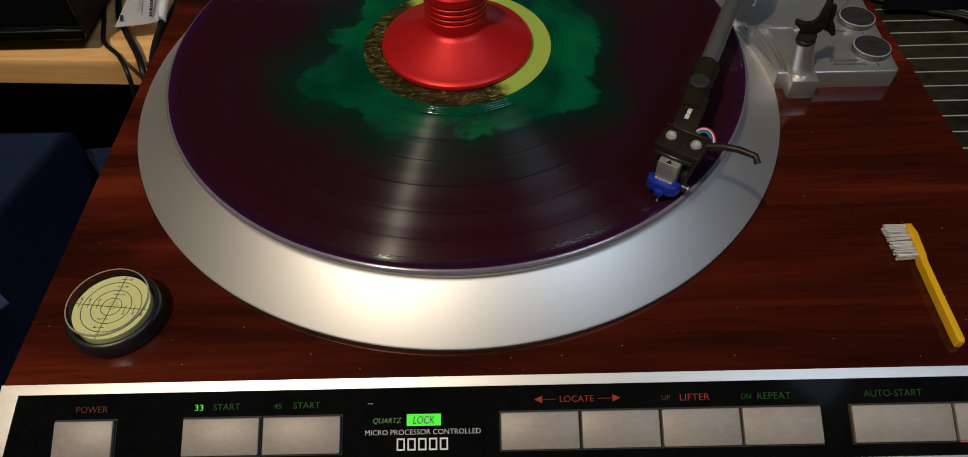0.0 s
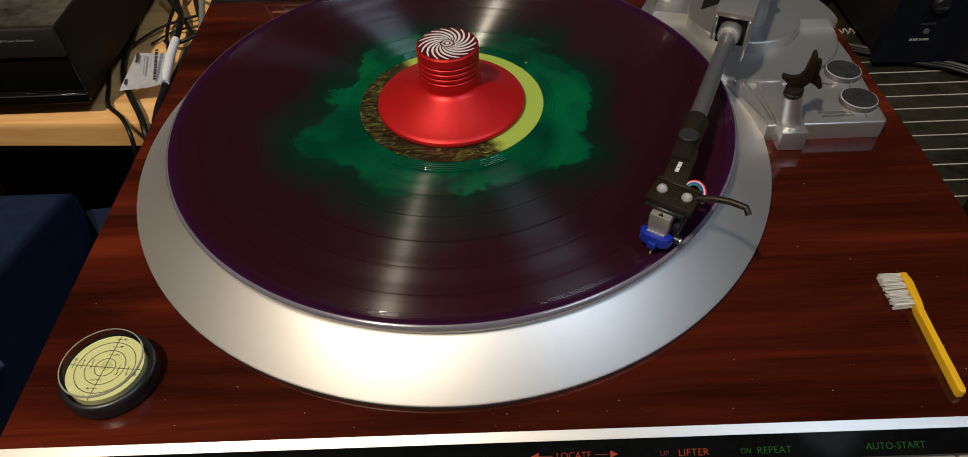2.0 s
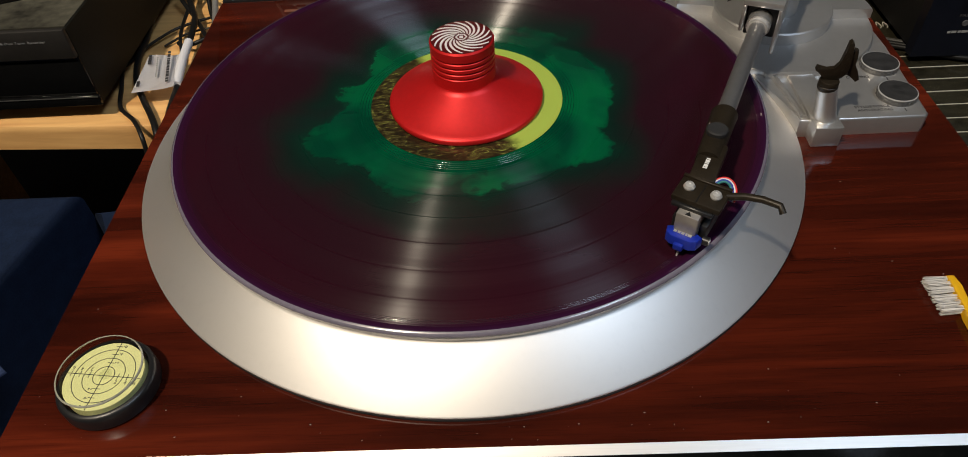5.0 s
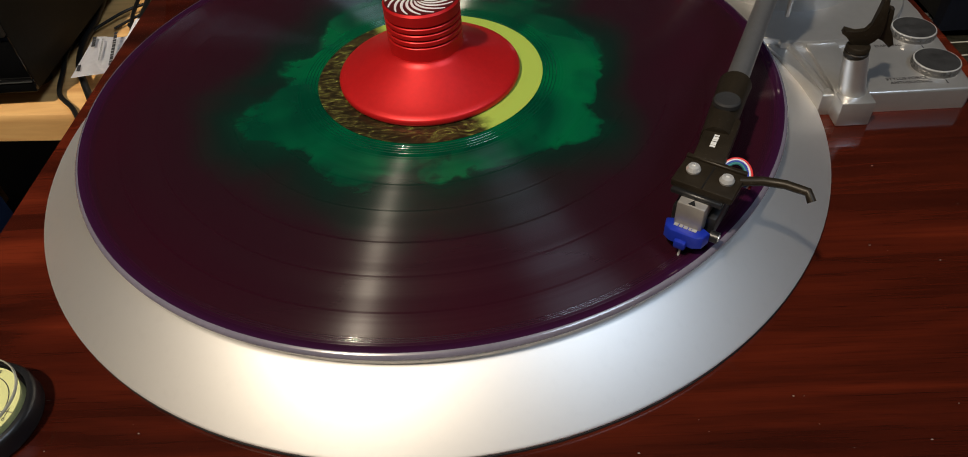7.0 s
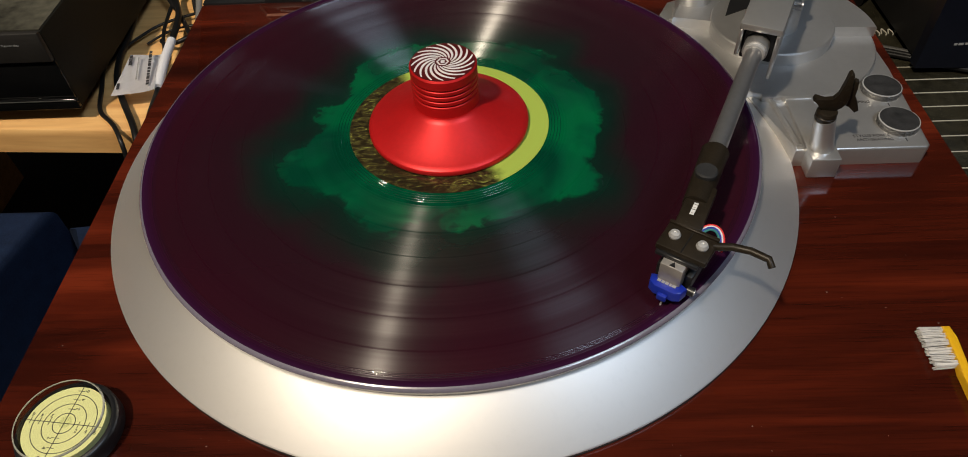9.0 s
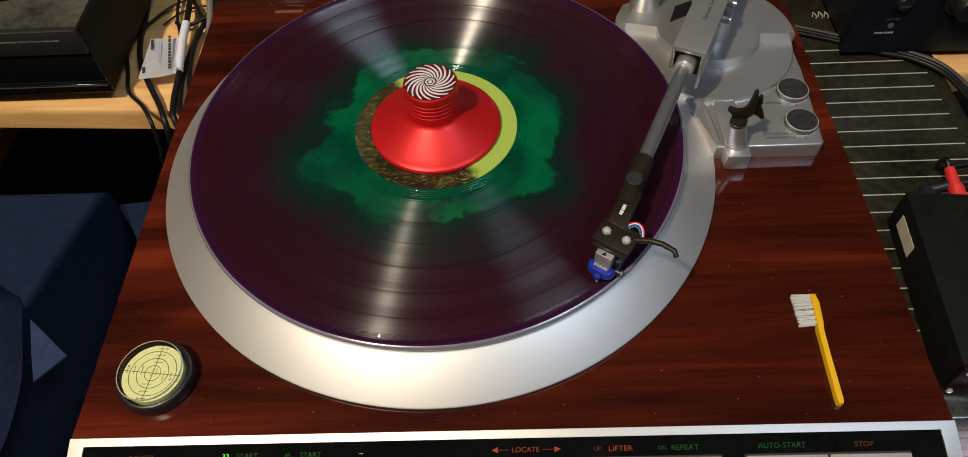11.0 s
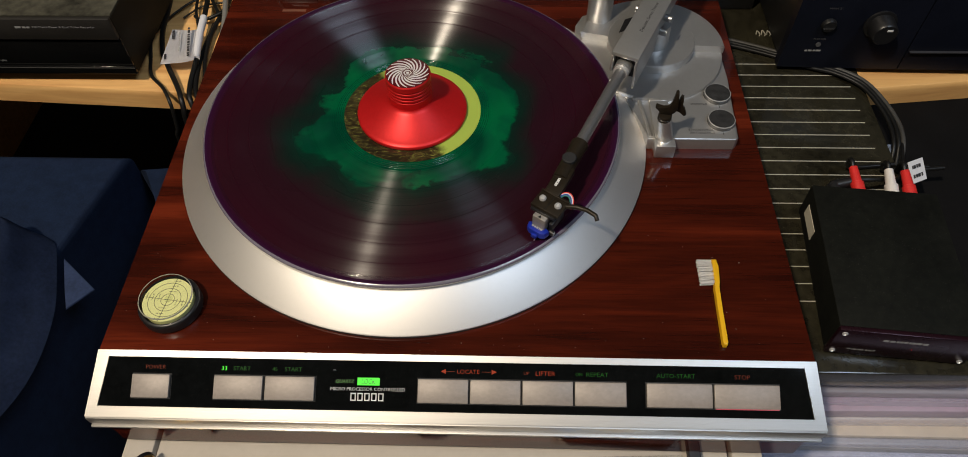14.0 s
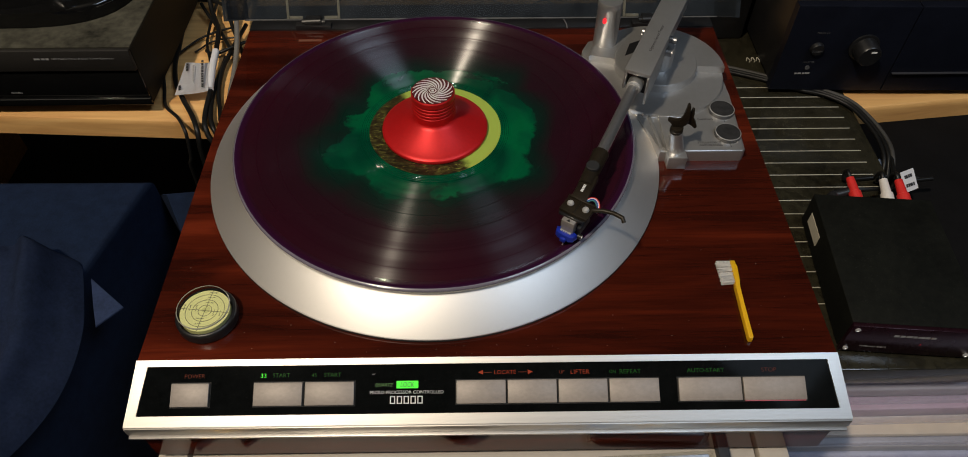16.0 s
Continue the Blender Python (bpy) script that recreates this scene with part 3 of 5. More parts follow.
# maker's mark as five plain blocks, dashes and arrow heads
for k in range(5):
    x = -0.0592 + k * 0.0042
    part("maker_mark", joined(*[box((x - 0.0016, -0.0279, 0), (x - 0.0010, -0.0233, 0.0002)), box((x + 0.0010, -0.0279, 0), (x + 0.0016, -0.0233, 0.0002)), box((x - 0.0010, -0.0279, 0), (x + 0.0010, -0.0273, 0.0002)), box((x - 0.0010, -0.0239, 0), (x + 0.0010, -0.0233, 0.0002))]), WHITE, panel, smooth=0).data.transform(Matrix.Rotation(SL, 4, "X"))
for x0, x1 in ((-0.0035, 0.0018), (0.0183, 0.0236)):
    part("arrow_line", box((x0, -0.0098, 0), (x1, -0.0095, 0.0002), m=Matrix.Rotation(SL, 4, "X")), DIM_RED_PRINT, panel)
for tip, back in ((-0.0067, -0.0036), (0.0272, 0.0241)):
    part("arrow_head", prism([(tip, -0.0096), (back, -0.0110), (back, -0.0082)] if tip < back else [(tip, -0.0096), (back, -0.0082), (back, -0.0110)], 0, 0.0002, m=Matrix.Rotation(SL, 4, "X")), RED_PRINT, panel)
part("dash_mark", box((-0.0722, -0.0101, 0), (-0.0702, -0.0098, 0.0002), m=Matrix.Rotation(SL, 4, "X")), GREY_PRINT, panel)

# platter with its broad sloping rim
platter = part("platter", lathe([(0.0, 0.0012), (0.168, 0.0012), (0.1712, 0.0012), (0.1721, 0.0018), (0.1722, 0.0026), (0.1717, 0.0032), (0.1496, 0.0178), (0.1488, 0.0184), (0.1484, 0.0190), (0.1484, 0.0203), (0.0, 0.0203)], (PX, PY, 0), 160), PLATTER, tt, "spun aluminium platter with a broad sloping rim", smooth=25)
# black disc fills the gap below the rim: its shade put into colour
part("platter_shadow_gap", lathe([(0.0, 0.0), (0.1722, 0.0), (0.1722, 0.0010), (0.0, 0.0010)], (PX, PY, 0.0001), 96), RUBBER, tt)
# the mat's side is coloured as the lip looks in the record's shade
part("platter_mat", lathe([(0.0, 0.0204), (0.1482, 0.0204), (0.1486, 0.0209), (0.1485, 0.0222), (0.1480, 0.0226), (0.0, 0.0226)], (PX, PY, 0), 160), SHADED_LIP, platter, "rubber mat, its taupe standing for the shaded platter lip")

# record
rec = thing("record", (PX, PY, 0.0228), "dark purple vinyl record with a green splash round its label", "record")
Z = Z_REC
part("disc", lathe([(0.0, Z - 0.0026), (0.1480, Z - 0.0026), (0.1494, Z - 0.0022), (0.1501, Z - 0.0014), (0.1500, Z - 0.0006), (0.1491, Z + 0.0001), (0.1476, Z + 0.0001), (0.1462, Z - 0.0004), (0.1450, Z - 0.0006), (0.0575, Z - 0.0006), (0.0560, Z - 0.0002), (0.0, Z - 0.0002)], (PX, PY, 0), 256), VINYL, rec, smooth=60)
part("paper_label", lathe([(0.0, Z - 0.0001), (0.0498, Z - 0.0001), (0.0498, Z + 0.0001), (0.0, Z + 0.0001)], (PX, PY, 0), 96), LABEL, rec, "yellow-green paper label with a dark picture")

# edge band with the caught light painted in as a paler colour
part("cut_edge", lathe([(0.1490, Z + 0.00015), (0.1497, Z - 0.0001), (0.1503, Z - 0.0006), (0.1506, Z - 0.0013), (0.1504, Z - 0.0021), (0.1497, Z - 0.0027), (0.1490, Z - 0.0027), (0.1490, Z + 0.00015)], (PX, PY, 0), 256), CUT_EDGE, rec, "rounded outer vinyl edge, coloured pale for the light caught in it", smooth=60)
RUN_OUT = surface("polished_green_groove", (0.0, 0.052, 0.024), 0.10, 0, 0.2, 60, spec=0.9, coat=0.5)
RUN_IN = surface("polished_purple_groove", (0.020, 0.0035, 0.012), 0.10, 0, 0.2, 60, spec=0.9, coat=0.5)
for r, z0 in ((0.0513, -0.0002), (0.0528, -0.0002), (0.0543, -0.0002), (0.0557, -0.0002), (0.1432, -0.0006), (0.1439, -0.0006), (0.1446, -0.0006)):
    ring = [(r - 0.00016, 0), (r - 0.00010, 0.00007), (r, 0.00010), (r + 0.00010, 0.00007), (r + 0.00016, 0)]
    part("lead_groove", lathe(ring, (PX, PY, Z + z0), 192), RUN_OUT if r < 0.1 else RUN_IN, rec, smooth=80)

# clamp
cl = thing("record_clamp", (PX, PY, Z), "red anodised record clamp with a white swirl on its knob", "record clamp")
prof = [(0, 0.0002), (0.0388, 0.0002), (0.0396, 0.0006), (0.0398, 0.0012), (0.0398, 0.0026), (0.0391, 0.0034)]
prof += [(0.0391 - 0.0226 * k / 10, 0.0034 + 0.0112 * (k / 10) ** 1.15) for k in range(1, 10)]
prof += [(0.0163, 0.0148), (0.0161, 0.0153)]
part("cone", lathe(prof + [(0, 0.0153)], (PX, PY, Z), 96), RED, cl, smooth=50)
prof = [(0, 0.0153), (0.0159, 0.0153), (0.0159, 0.0212)]
for k in range(4):
    z = 0.0212 + k * 0.0029
    prof += [(0.0156, z + 0.0003), (0.0146, z + 0.0003), (0.0146, z + 0.0010), (0.0156, z + 0.0010), (0.0159, z + 0.0013), (0.0159, z + 0.0029)]
prof += [(0.0159, 0.0353), (0.0152, 0.0362), (0.0, 0.0362)]
knob = part("knob", lathe(prof, (PX, PY, Z), 72), RED, cl, "ribbed red knob", smooth=30)
TOP = Z + 0.0363


def swirl_arm(a0):
    bm, left, right = bmesh.new(), [], []
    for k in range(11):
        f = k / 10
        r, a, half = 0.0038 + f * 0.0108, a0 + 1.45 * f**0.8, 0.00010 + 0.00043 * math.sin(math.pi * min(f * 0.75 + 0.1, 1))
        c, tng = Vector((math.cos(a), math.sin(a), 0)), Vector((-math.sin(a), math.cos(a), 0))
        wide = (tng * 0.85 - c * 0.5) * half * 1.15
        left.append(bm.verts.new(Vector((PX, PY, TOP)) + c * r + wide))
        right.append(bm.verts.new(Vector((PX, PY, TOP)) + c * r - wide))
    for k in range(10):
        bm.faces.new((left[k], left[k + 1], right[k + 1], right[k]))
    up = bmesh.ops.extrude_face_region(bm, geom=bm.faces[:])
    bmesh.ops.translate(bm, verts=[v for v in up["geom"] if isinstance(v, bmesh.types.BMVert)], vec=(0, 0, 0.00012))
    return bm


part("knob_face", lathe([(0, 0), (0.0152, 0), (0.0152, 0.0001), (0, 0.0001)], (PX, PY, TOP - 0.0001), 48), surface("dark_red_lacquer", (0.075, 0.003, 0.004), 0.45, 0.1, 0.1), knob, "dark red knob face")
for k in range(17):
    part("swirl_line", swirl_arm(2 * math.pi * k / 17), WHITE, knob, smooth=0)
part("centre_ring", lathe([(0.0022, 0), (0.0030, 0), (0.0030, 0.00015), (0.0022, 0.00015), (0.0022, 0)], (PX, PY, TOP), 6), WHITE, knob, smooth=0)
part("centre_dot", box((PX - 0.0009, PY - 0.0010, TOP), (PX + 0.0009, PY + 0.0010, TOP + 0.00015)), WHITE, knob, smooth=0)

# ---- arm base ----
arm = part("arm_base", prism([(0.0945, 0.3120), (0.0880, 0.2990), (0.0880, 0.2900), (0.1010, 0.2690), (0.1120, 0.2430), (0.1220, 0.2130), (0.1310, 0.1860), (0.1345, 0.1690), (0.1985, 0.1690), (0.2008, 0.1712), (0.2035, 0.2350), (0.2030, 0.2800), (0.1900, 0.3060), (0.1650, 0.3200), (0.1300, 0.3220), (0.1080, 0.3180)], 0.0001, 0.0105, 0.0012, seg=3), CASTING, tt, "silver cast tonearm base")
AX, AY = 0.1465, 0.2640
part("lower_ring", lathe([(0, 0.010), (0.0565, 0.010), (0.0565, 0.0130), (0.0560, 0.0137), (0, 0.0137)], (AX, AY, 0), 96), CASTING, arm)
part("upper_ring", lathe([(0.020, 0.0137), (0.0572, 0.0137), (0.0572, 0.0192), (0.0565, 0.0200), (0.020, 0.0200), (0.020, 0.0137)], (AX, AY, 0), 64, -3, 165), CASTING, arm, "raised half ring", smooth=30)
part("pivot_disc", lathe([(0, 0.0137), (0.0345, 0.0137), (0.0345, 0.0202), (0.0338, 0.0210), (0, 0.0210)], (AX, AY + 0.006, 0), 96), CASTING, arm, "round pivot disc")
part("dark_slot", prism([(0.1210, 0.2760), (0.1275, 0.2930), (0.1400, 0.2990), (0.1385, 0.2850)], 0.0208, 0.0213), BLACK, arm)
part("raised_strip", box((0.1395, 0.1690, 0.0100), (0.1535, 0.2480, 0.0125), 0.0008), CASTING, arm)
part("side_channel", tube([(0.1315, 0.2140, 0.0110), (0.1350, 0.1900, 0.0110), (0.1368, 0.1715, 0.0110)], 0.0016, 8), CASTING, arm)
part("channel_end", box((0.1272, 0.2080, 0.0095), (0.1388, 0.2160, 0.0136), 0.0011), CASTING, arm)
part("slot_rail", tube([(0.0925, 0.2900, 0.0112), (0.1060, 0.2650, 0.0112), (0.1125, 0.2500, 0.0112)], 0.0016, 8), CASTING, arm)
# a dark disc stands in for the shaded hole near the pillar foot
part("small_screw", lathe([(0, 0), (0.0019, 0), (0.0019, 0.0006), (0, 0.0006)], (0.1010, 0.2830, 0.0105), 16), DARK_PRINT, arm)
# rest post with its black claw
part("rest_foot", box((0.1395, 0.1600, 0.0001), (0.1540, 0.1760, 0.0120), 0.0007), CASTING, arm)
part("rest_post", tube([(0.1470, 0.1700, 0.0110), (0.1462, 0.1700, 0.0150), (0.1432, 0.1700, 0.0302)], lambda f: 0.0061 - 0.0011 * f, 28, False), CASTING, arm)
part("collar", lathe([(0, 0.0298), (0.0046, 0.0298), (0.0049, 0.0303), (0.0049, 0.0318), (0.0044, 0.0322), (0.0048, 0.0326), (0.0048, 0.0342), (0.0044, 0.0348), (0, 0.0348)], (0.1430, 0.1700, 0), 32), SHELL, arm)
CLAW = Matrix.Translation((0.1430, 0.1712, 0.0342)) @ Matrix.Rotation(radians(-10), 4, "Z") @ Matrix.Rotation(radians(90), 4, "X") @ Matrix.Diagonal((0.84, 0.90, 0.85, 1))
claw = [(-0.0040, 0.0004), (0.0040, 0.0004), (0.0068, 0.0026), (0.0086, 0.0052), (0.0088, 0.0100), (0.0080, 0.0170), (0.0072, 0.0228), (0.0058, 0.0242), (0.0046, 0.0232), (0.0042, 0.0180), (0.0032, 0.0105), (0.0012, 0.0074), (-0.0030, 0.0066), (-0.0084, 0.0080), (-0.0090, 0.0058), (-0.0050, 0.0036)]
part("rest_claw", prism(claw, -0.0020, 0.0020, 0.0006, CLAW), SHELL, arm, "dark brown plastic arm rest")
part("claw_web", prism([(0.0050, 0.0030), (0.0118, 0.0016), (0.0158, -0.0026), (0.0176, -0.0010), (0.0152, 0.0046), (0.0122, 0.0082), (0.0128, 0.0120), (0.0120, 0.0168), (0.0102, 0.0174), (0.0082, 0.0100)], -0.0052, -0.0021, 0.0005, CLAW), SHELL, arm)
for x, y in ((0.1905, 0.1870), (0.1920, 0.2150)):
    dial = part("dial", lathe([(0, 0.0105), (0.0100, 0.0105), (0.0100, 0.0114), (0.0097, 0.0118), (0.0100, 0.0122), (0.0100, 0.0132), (0.0096, 0.0138), (0.0, 0.0138)], (x, y, 0), 48), KNURLED, tt, "knurled steel dial")
    part("dial_rim", lathe([(0.0094, 0), (0.0099, -0.0002), (0.0098, 0.0002), (0.0094, 0.0003), (0.0094, 0)], (x, y, 0.0137), 48), CHROME, dial, "bright rim")
    part("dial_top", lathe([(0, 0), (0.0094, 0), (0.0093, 0.0003), (0, 0.0004)], (x, y, 0.0137), 40), DIAL_GREY, dial)
    for k in range(24):
        a = 2 * math.pi * k / 24
        part("knurl", box((-0.0004, -0.0006, 0), (0.0004, 0.0003, 0.0028), m=Matrix.Translation((x + 0.0098 * math.cos(a), y + 0.0098 * math.sin(a), 0.0106)) @ Matrix.Rotation(a, 4, "Z")), KNURLED, dial, smooth=0)
    part("pointer", box((x - 0.0002, y - 0.0135, 0.0105), (x + 0.0002, y - 0.0110, 0.0107)), DARK_PRINT, arm)
flat_up = Matrix.Translation
lettering("STYLUS FORCE", flat_up((0.1745, 0.1785, 0.0107)), 0.0180, 0.0019, DARK_PRINT, arm)
lettering("ANTI-SKATING", flat_up((0.1752, 0.1755, 0.0107)), 0.0180, 0.0019, DARK_PRINT, arm)
lettering("DAMPING", flat_up((0.1770, 0.2055, 0.0107)), 0.0120, 0.0019, DARK_PRINT, arm)
# sensor pillar
pillar = part("pillar", lathe([(0, 0.0105), (0.0118, 0.0105), (0.0118, 0.0118), (0.0103, 0.0130), (0.0100, 0.0540), (0.0103, 0.0545), (0.0103, 0.0600), (0.0098, 0.0610), (0, 0.0610)], (0.1068, 0.2985, 0), 48), CASTING, arm, "silver pillar with a red lamp")
part("red_lamp", lathe([(0, 0), (0.0017, 0), (0.0016, 0.0008), (0, 0.0012)], (0, 0, 0), 20, m=Matrix.Translation((0.1022, 0.2897, 0.0462)) @ Matrix.Rotation(radians(-16), 4, "Z") @ Matrix.Rotation(radians(90), 4, "X") @ Matrix.Diagonal((1, 1.5, 1, 1))), LIT_RED, arm)

for ob in [arm, *arm.children, *[o for o in tt.children if o.name.startswith("dial")], *[o for d in tt.children if d.name.startswith("dial") for o in d.children]]:
    ob.data.transform(Matrix.Translation((0, 0.0020, 0)))

# ---- tonearm ----
ANG = math.atan2(0.056, 0.1195)  # heading of the beam off +y
D = Vector((math.sin(ANG), math.cos(ANG), 0))
R = Vector((D.y, -D.x, 0))
BM = Matrix.Translation((0.1140, 0.2032, 0)) @ Matrix.Rotation(-ANG, 4, "Z")
ton = part("tonearm", box((-0.0100, 0.0, 0.0575), (0.0100, 0.1330, 0.0610), 0.0008, 2, BM), CASTING, tt, "silver tonearm with a dark headshell")
part("beam_side", box((0.0078, 0.0, 0.0330), (0.0098, 0.0480, 0.0576), 0.0006, 1, BM), CASTING, ton)
part("beam_side", box((-0.0098, 0.0, 0.0430), (-0.0078, 0.0480, 0.0576), 0.0006, 1, BM), CASTING, ton)
part("beam_body", box((-0.0085, 0.0485, 0.0400), (0.0085, 0.1325, 0.0576), 0.0006, 1, BM), CASTING, ton)
part("beam_mouth", box((-0.0076, 0.0040, 0.0400), (0.0076, 0.0480, 0.0570), 0.0006, 1, BM), BLACK, ton)
part("pivot_post", lathe([(0, 0.0208), (0.0130, 0.0208), (0.0120, 0.0400), (0, 0.0400)], (AX, AY + 0.004, 0), 40), CASTING, ton)
for side, z in ((0.0118, 0.0490), (0.0118, 0.0420), (-0.0118, 0.0500)):
    part("side_knob", tube([BM @ Vector((side * 0.75, 0.068 if z > 0.045 else 0.060, z)), BM @ Vector((side * 1.22, 0.068 if z > 0.045 else 0.060, z))], 0.0029, 20, False), TUBE, ton)
lettering("Dynamic Servo Tracer", BM @ Matrix.Translation((0.0015, 0.048, 0.0612)) @ Matrix.Rotation(radians(90), 4, "Z"), 0.0370, 0.0032, DARK_PRINT, ton)
t0, t1 = Vector((0.1160, 0.2080, 0.0490)), Vector((0.0775, 0.1270, 0.0462))
part("arm_tube", tube([t0, t1], 0.0041, 24, False), TUBE, ton, "grey metal arm tube")
part("tube_collar", tube([t0 + (t1 - t0) * -0.02, t0 + (t1 - t0) * 0.09], 0.0060, 24, False), CASTING, ton)
part("tube_ring", tube([t0 + (t1 - t0) * 0.09, t0 + (t1 - t0) * 0.115], 0.0052, 24, False), CHROME, ton)
t2 = Vector((0.0655, 0.1010, 0.0462))
part("neck", tube([t1 + (t0 - t1) * 0.06, t1, t1 + (t2 - t1) * 0.4, t2], lambda f: 0.0060 - 0.0008 * f, 20, False, flat=1.0), SHELL, ton)
part("lock_nut", lathe([(0, 0), (0.0046, 0), (0.0046, 0.0016), (0.0040, 0.0022), (0, 0.0022)], (0.0716, 0.1142, 0.0512), 24), RUBBER, ton, "black locking knob")
HM = Matrix.Translation((0.0585, 0.0805, 0.0468)) @ Matrix.Rotation(radians(-34), 4, "Z")
shell = part("headshell", joined(box((-0.0100, -0.0065, -0.0016), (0.0100, 0.0075, 0.0012), 0.0006, 2, HM), box((-0.0100, 0.0058, 0.0008), (0.0100, 0.0075, 0.0022), 0.0003, 1, HM)), SHELL, ton, "dark bronze headshell plate")
part("shell_arm", box((-0.0052, 0.0, -0.0026), (0.0052, 0.0250, 0.0026), 0.0008, 2, Matrix.Translation((0.0596, 0.0872, 0.0467)) @ Matrix.Rotation(-math.atan2(0.0135, 0.0270), 4, "Z")), SHELL, ton)
bars(Matrix.Translation((0.0638, 0.0965, 0.0495)) @ Matrix.Rotation(radians(62), 4, "Z"), 0.0070, 0.0017, 5, WHITE, ton, "maker_mark")
for x in (-0.0054, 0.0056):
    part("screw", lathe([(0, 0), (0.0022, 0), (0.0024, 0.0008), (0.0018, 0.0020), (0.0006, 0.0023), (0.0005, 0.0019), (0, 0.0019)], (0, 0, 0), 20, m=HM @ Matrix.Translation((x, 0.0005, 0.0012))), CHROME, ton, "steel screw")
part("shell_seam", box((-0.0002, -0.0062, 0.0012), (0.0002, 0.0056, 0.0014), m=HM), BLACK, ton)
part("finger_lift", tube([HM @ Vector((0.0085, 0.0040, 0.0)), HM @ Vector((0.0150, 0.0075, 0.0003)), HM @ Vector((0.0215, 0.0085, 0.0010)), HM @ Vector((0.0285, 0.0070, 0.0022)), HM @ Vector((0.0305, 0.0055, 0.0002))], lambda f: 0.0016 - 0.0002 * f, 10, False), SHELL, ton, "dark finger lift")
# cartridge
CM = HM @ Matrix.Translation((-0.0008, -0.0068, -0.0090))
part("cartridge", box((-0.0046, -0.0042, -0.0045), (0.0046, 0.0080, 0.0060), 0.0006, 2, CM), CART_GREY, ton, "grey metal pickup cartridge")
part("cartridge_mount", box((-0.0085, -0.0010, 0.0055), (0.0085, 0.0140, 0.0076), 0.0005, 1, CM), BLACK, ton)
part("cartridge_body", box((-0.0072, 0.0, -0.0075), (0.0078, 0.0150, 0.0000), 0.0012, 2, CM), BLACK, ton)
part("stylus_guard", prism([(-0.0064, -0.0066), (-0.0040, -0.0080), (0.0040, -0.0080), (0.0064, -0.0066), (0.0074, -0.0030), (0.0050, -0.0020), (-0.0050, -0.0020), (-0.0074, -0.0030)], -0.0078, -0.0030, 0.0007, CM), BLUE, ton, "blue stylus holder")
part("stylus_tab", box((-0.0020, -0.0096, -0.0088), (0.0020, -0.0076, -0.0056), 0.0006, 2, CM), BLUE, ton)
part("side_pin", tube([CM @ Vector((0.0070, -0.0010, -0.0062)), CM @ Vector((0.0098, -0.0010, -0.0062))], 0.0019, 18, False), BLACK, ton)
part("pin_face", tube([CM @ Vector((0.0098, -0.0010, -0.0062)), CM @ Vector((0.0101, -0.0010, -0.0062))], 0.0012, 14, False), CHROME, ton)
part("arrow_mark", prism([(-0.0012, -0.0036), (0.0012, -0.0036), (0.0, -0.0012)], 0.0060, 0.0062, 0, CM), BLACK, ton)
bars(CM @ Matrix.Translation((0, -0.0048, -0.0029)), 0.0080, 0.0014, 5, GREY_PRINT, ton, "maker_mark")
part("stylus", tube([CM @ Vector((0, -0.006, -0.0095)), CM @ Vector((0, -0.0095, -0.0158))], 0.0004, 6, False), CHROME, ton)
for k, (mat, off) in enumerate(((RED_PLUG, 0.0), (WHITE, 0.0012), (BLUE, 0.0022), (surface("teal_wire", (0.02, 0.16, 0.16), 0.4), 0.0034))):
    bow = [HM @ Vector((0.0062 - (0.0054 - off * 0.5) * math.cos(a), 0.0066 + (0.0074 - off * 0.7) * math.sin(a), -0.0014 + 0.0030 * math.sin(a) - 0.0012 * (1 - math.cos(a)))) for a in [math.pi * i / 8 for i in range(9)]]
    part("lead_wire", tube(bow, 0.00052, 8, steps=3), mat, ton)

# ---- dust cover, standing open ----
cover = part("dust_cover", box((-0.2225, 0.0, 0.0), (0.2225, 0.0035, 0.0720), 0.0008, 1, Matrix.Translation((0, 0.3605, 0.0050)) @ Matrix.Rotation(radians(-32), 4, "X")), SMOKED, tt, "open smoked acrylic dust cover")
CV = Matrix.Translation((0, 0.3605, 0.0050)) @ Matrix.Rotation(radians(-32), 4, "X")
part("cover_top", box((-0.2225, 0.0036, 0.0685), (0.2225, 0.0071, 0.3900), 0.0, m=CV @ Matrix.Translation((0, 0, 0.0)) @ Matrix.Translation((0, 0, 0.0685)) @ Matrix.Rotation(radians(32), 4, "X") @ Matrix.Translation((0, 0, -0.0685))), SMOKED, cover)
for x in (-0.2225, 0.2190):
    part("cover_side", box((x, -0.0600, 0.0), (x + 0.0035, 0.0, 0.0720), 0.0, m=CV), SMOKED, cover)
part("cover_edge", box((-0.2225, -0.0006, -0.0012), (0.2225, 0.0040, 0.0002), 0.0004, 1, CV), surface("dim_acrylic_edge", (0.11, 0.11, 0.11), 0.25), cover)
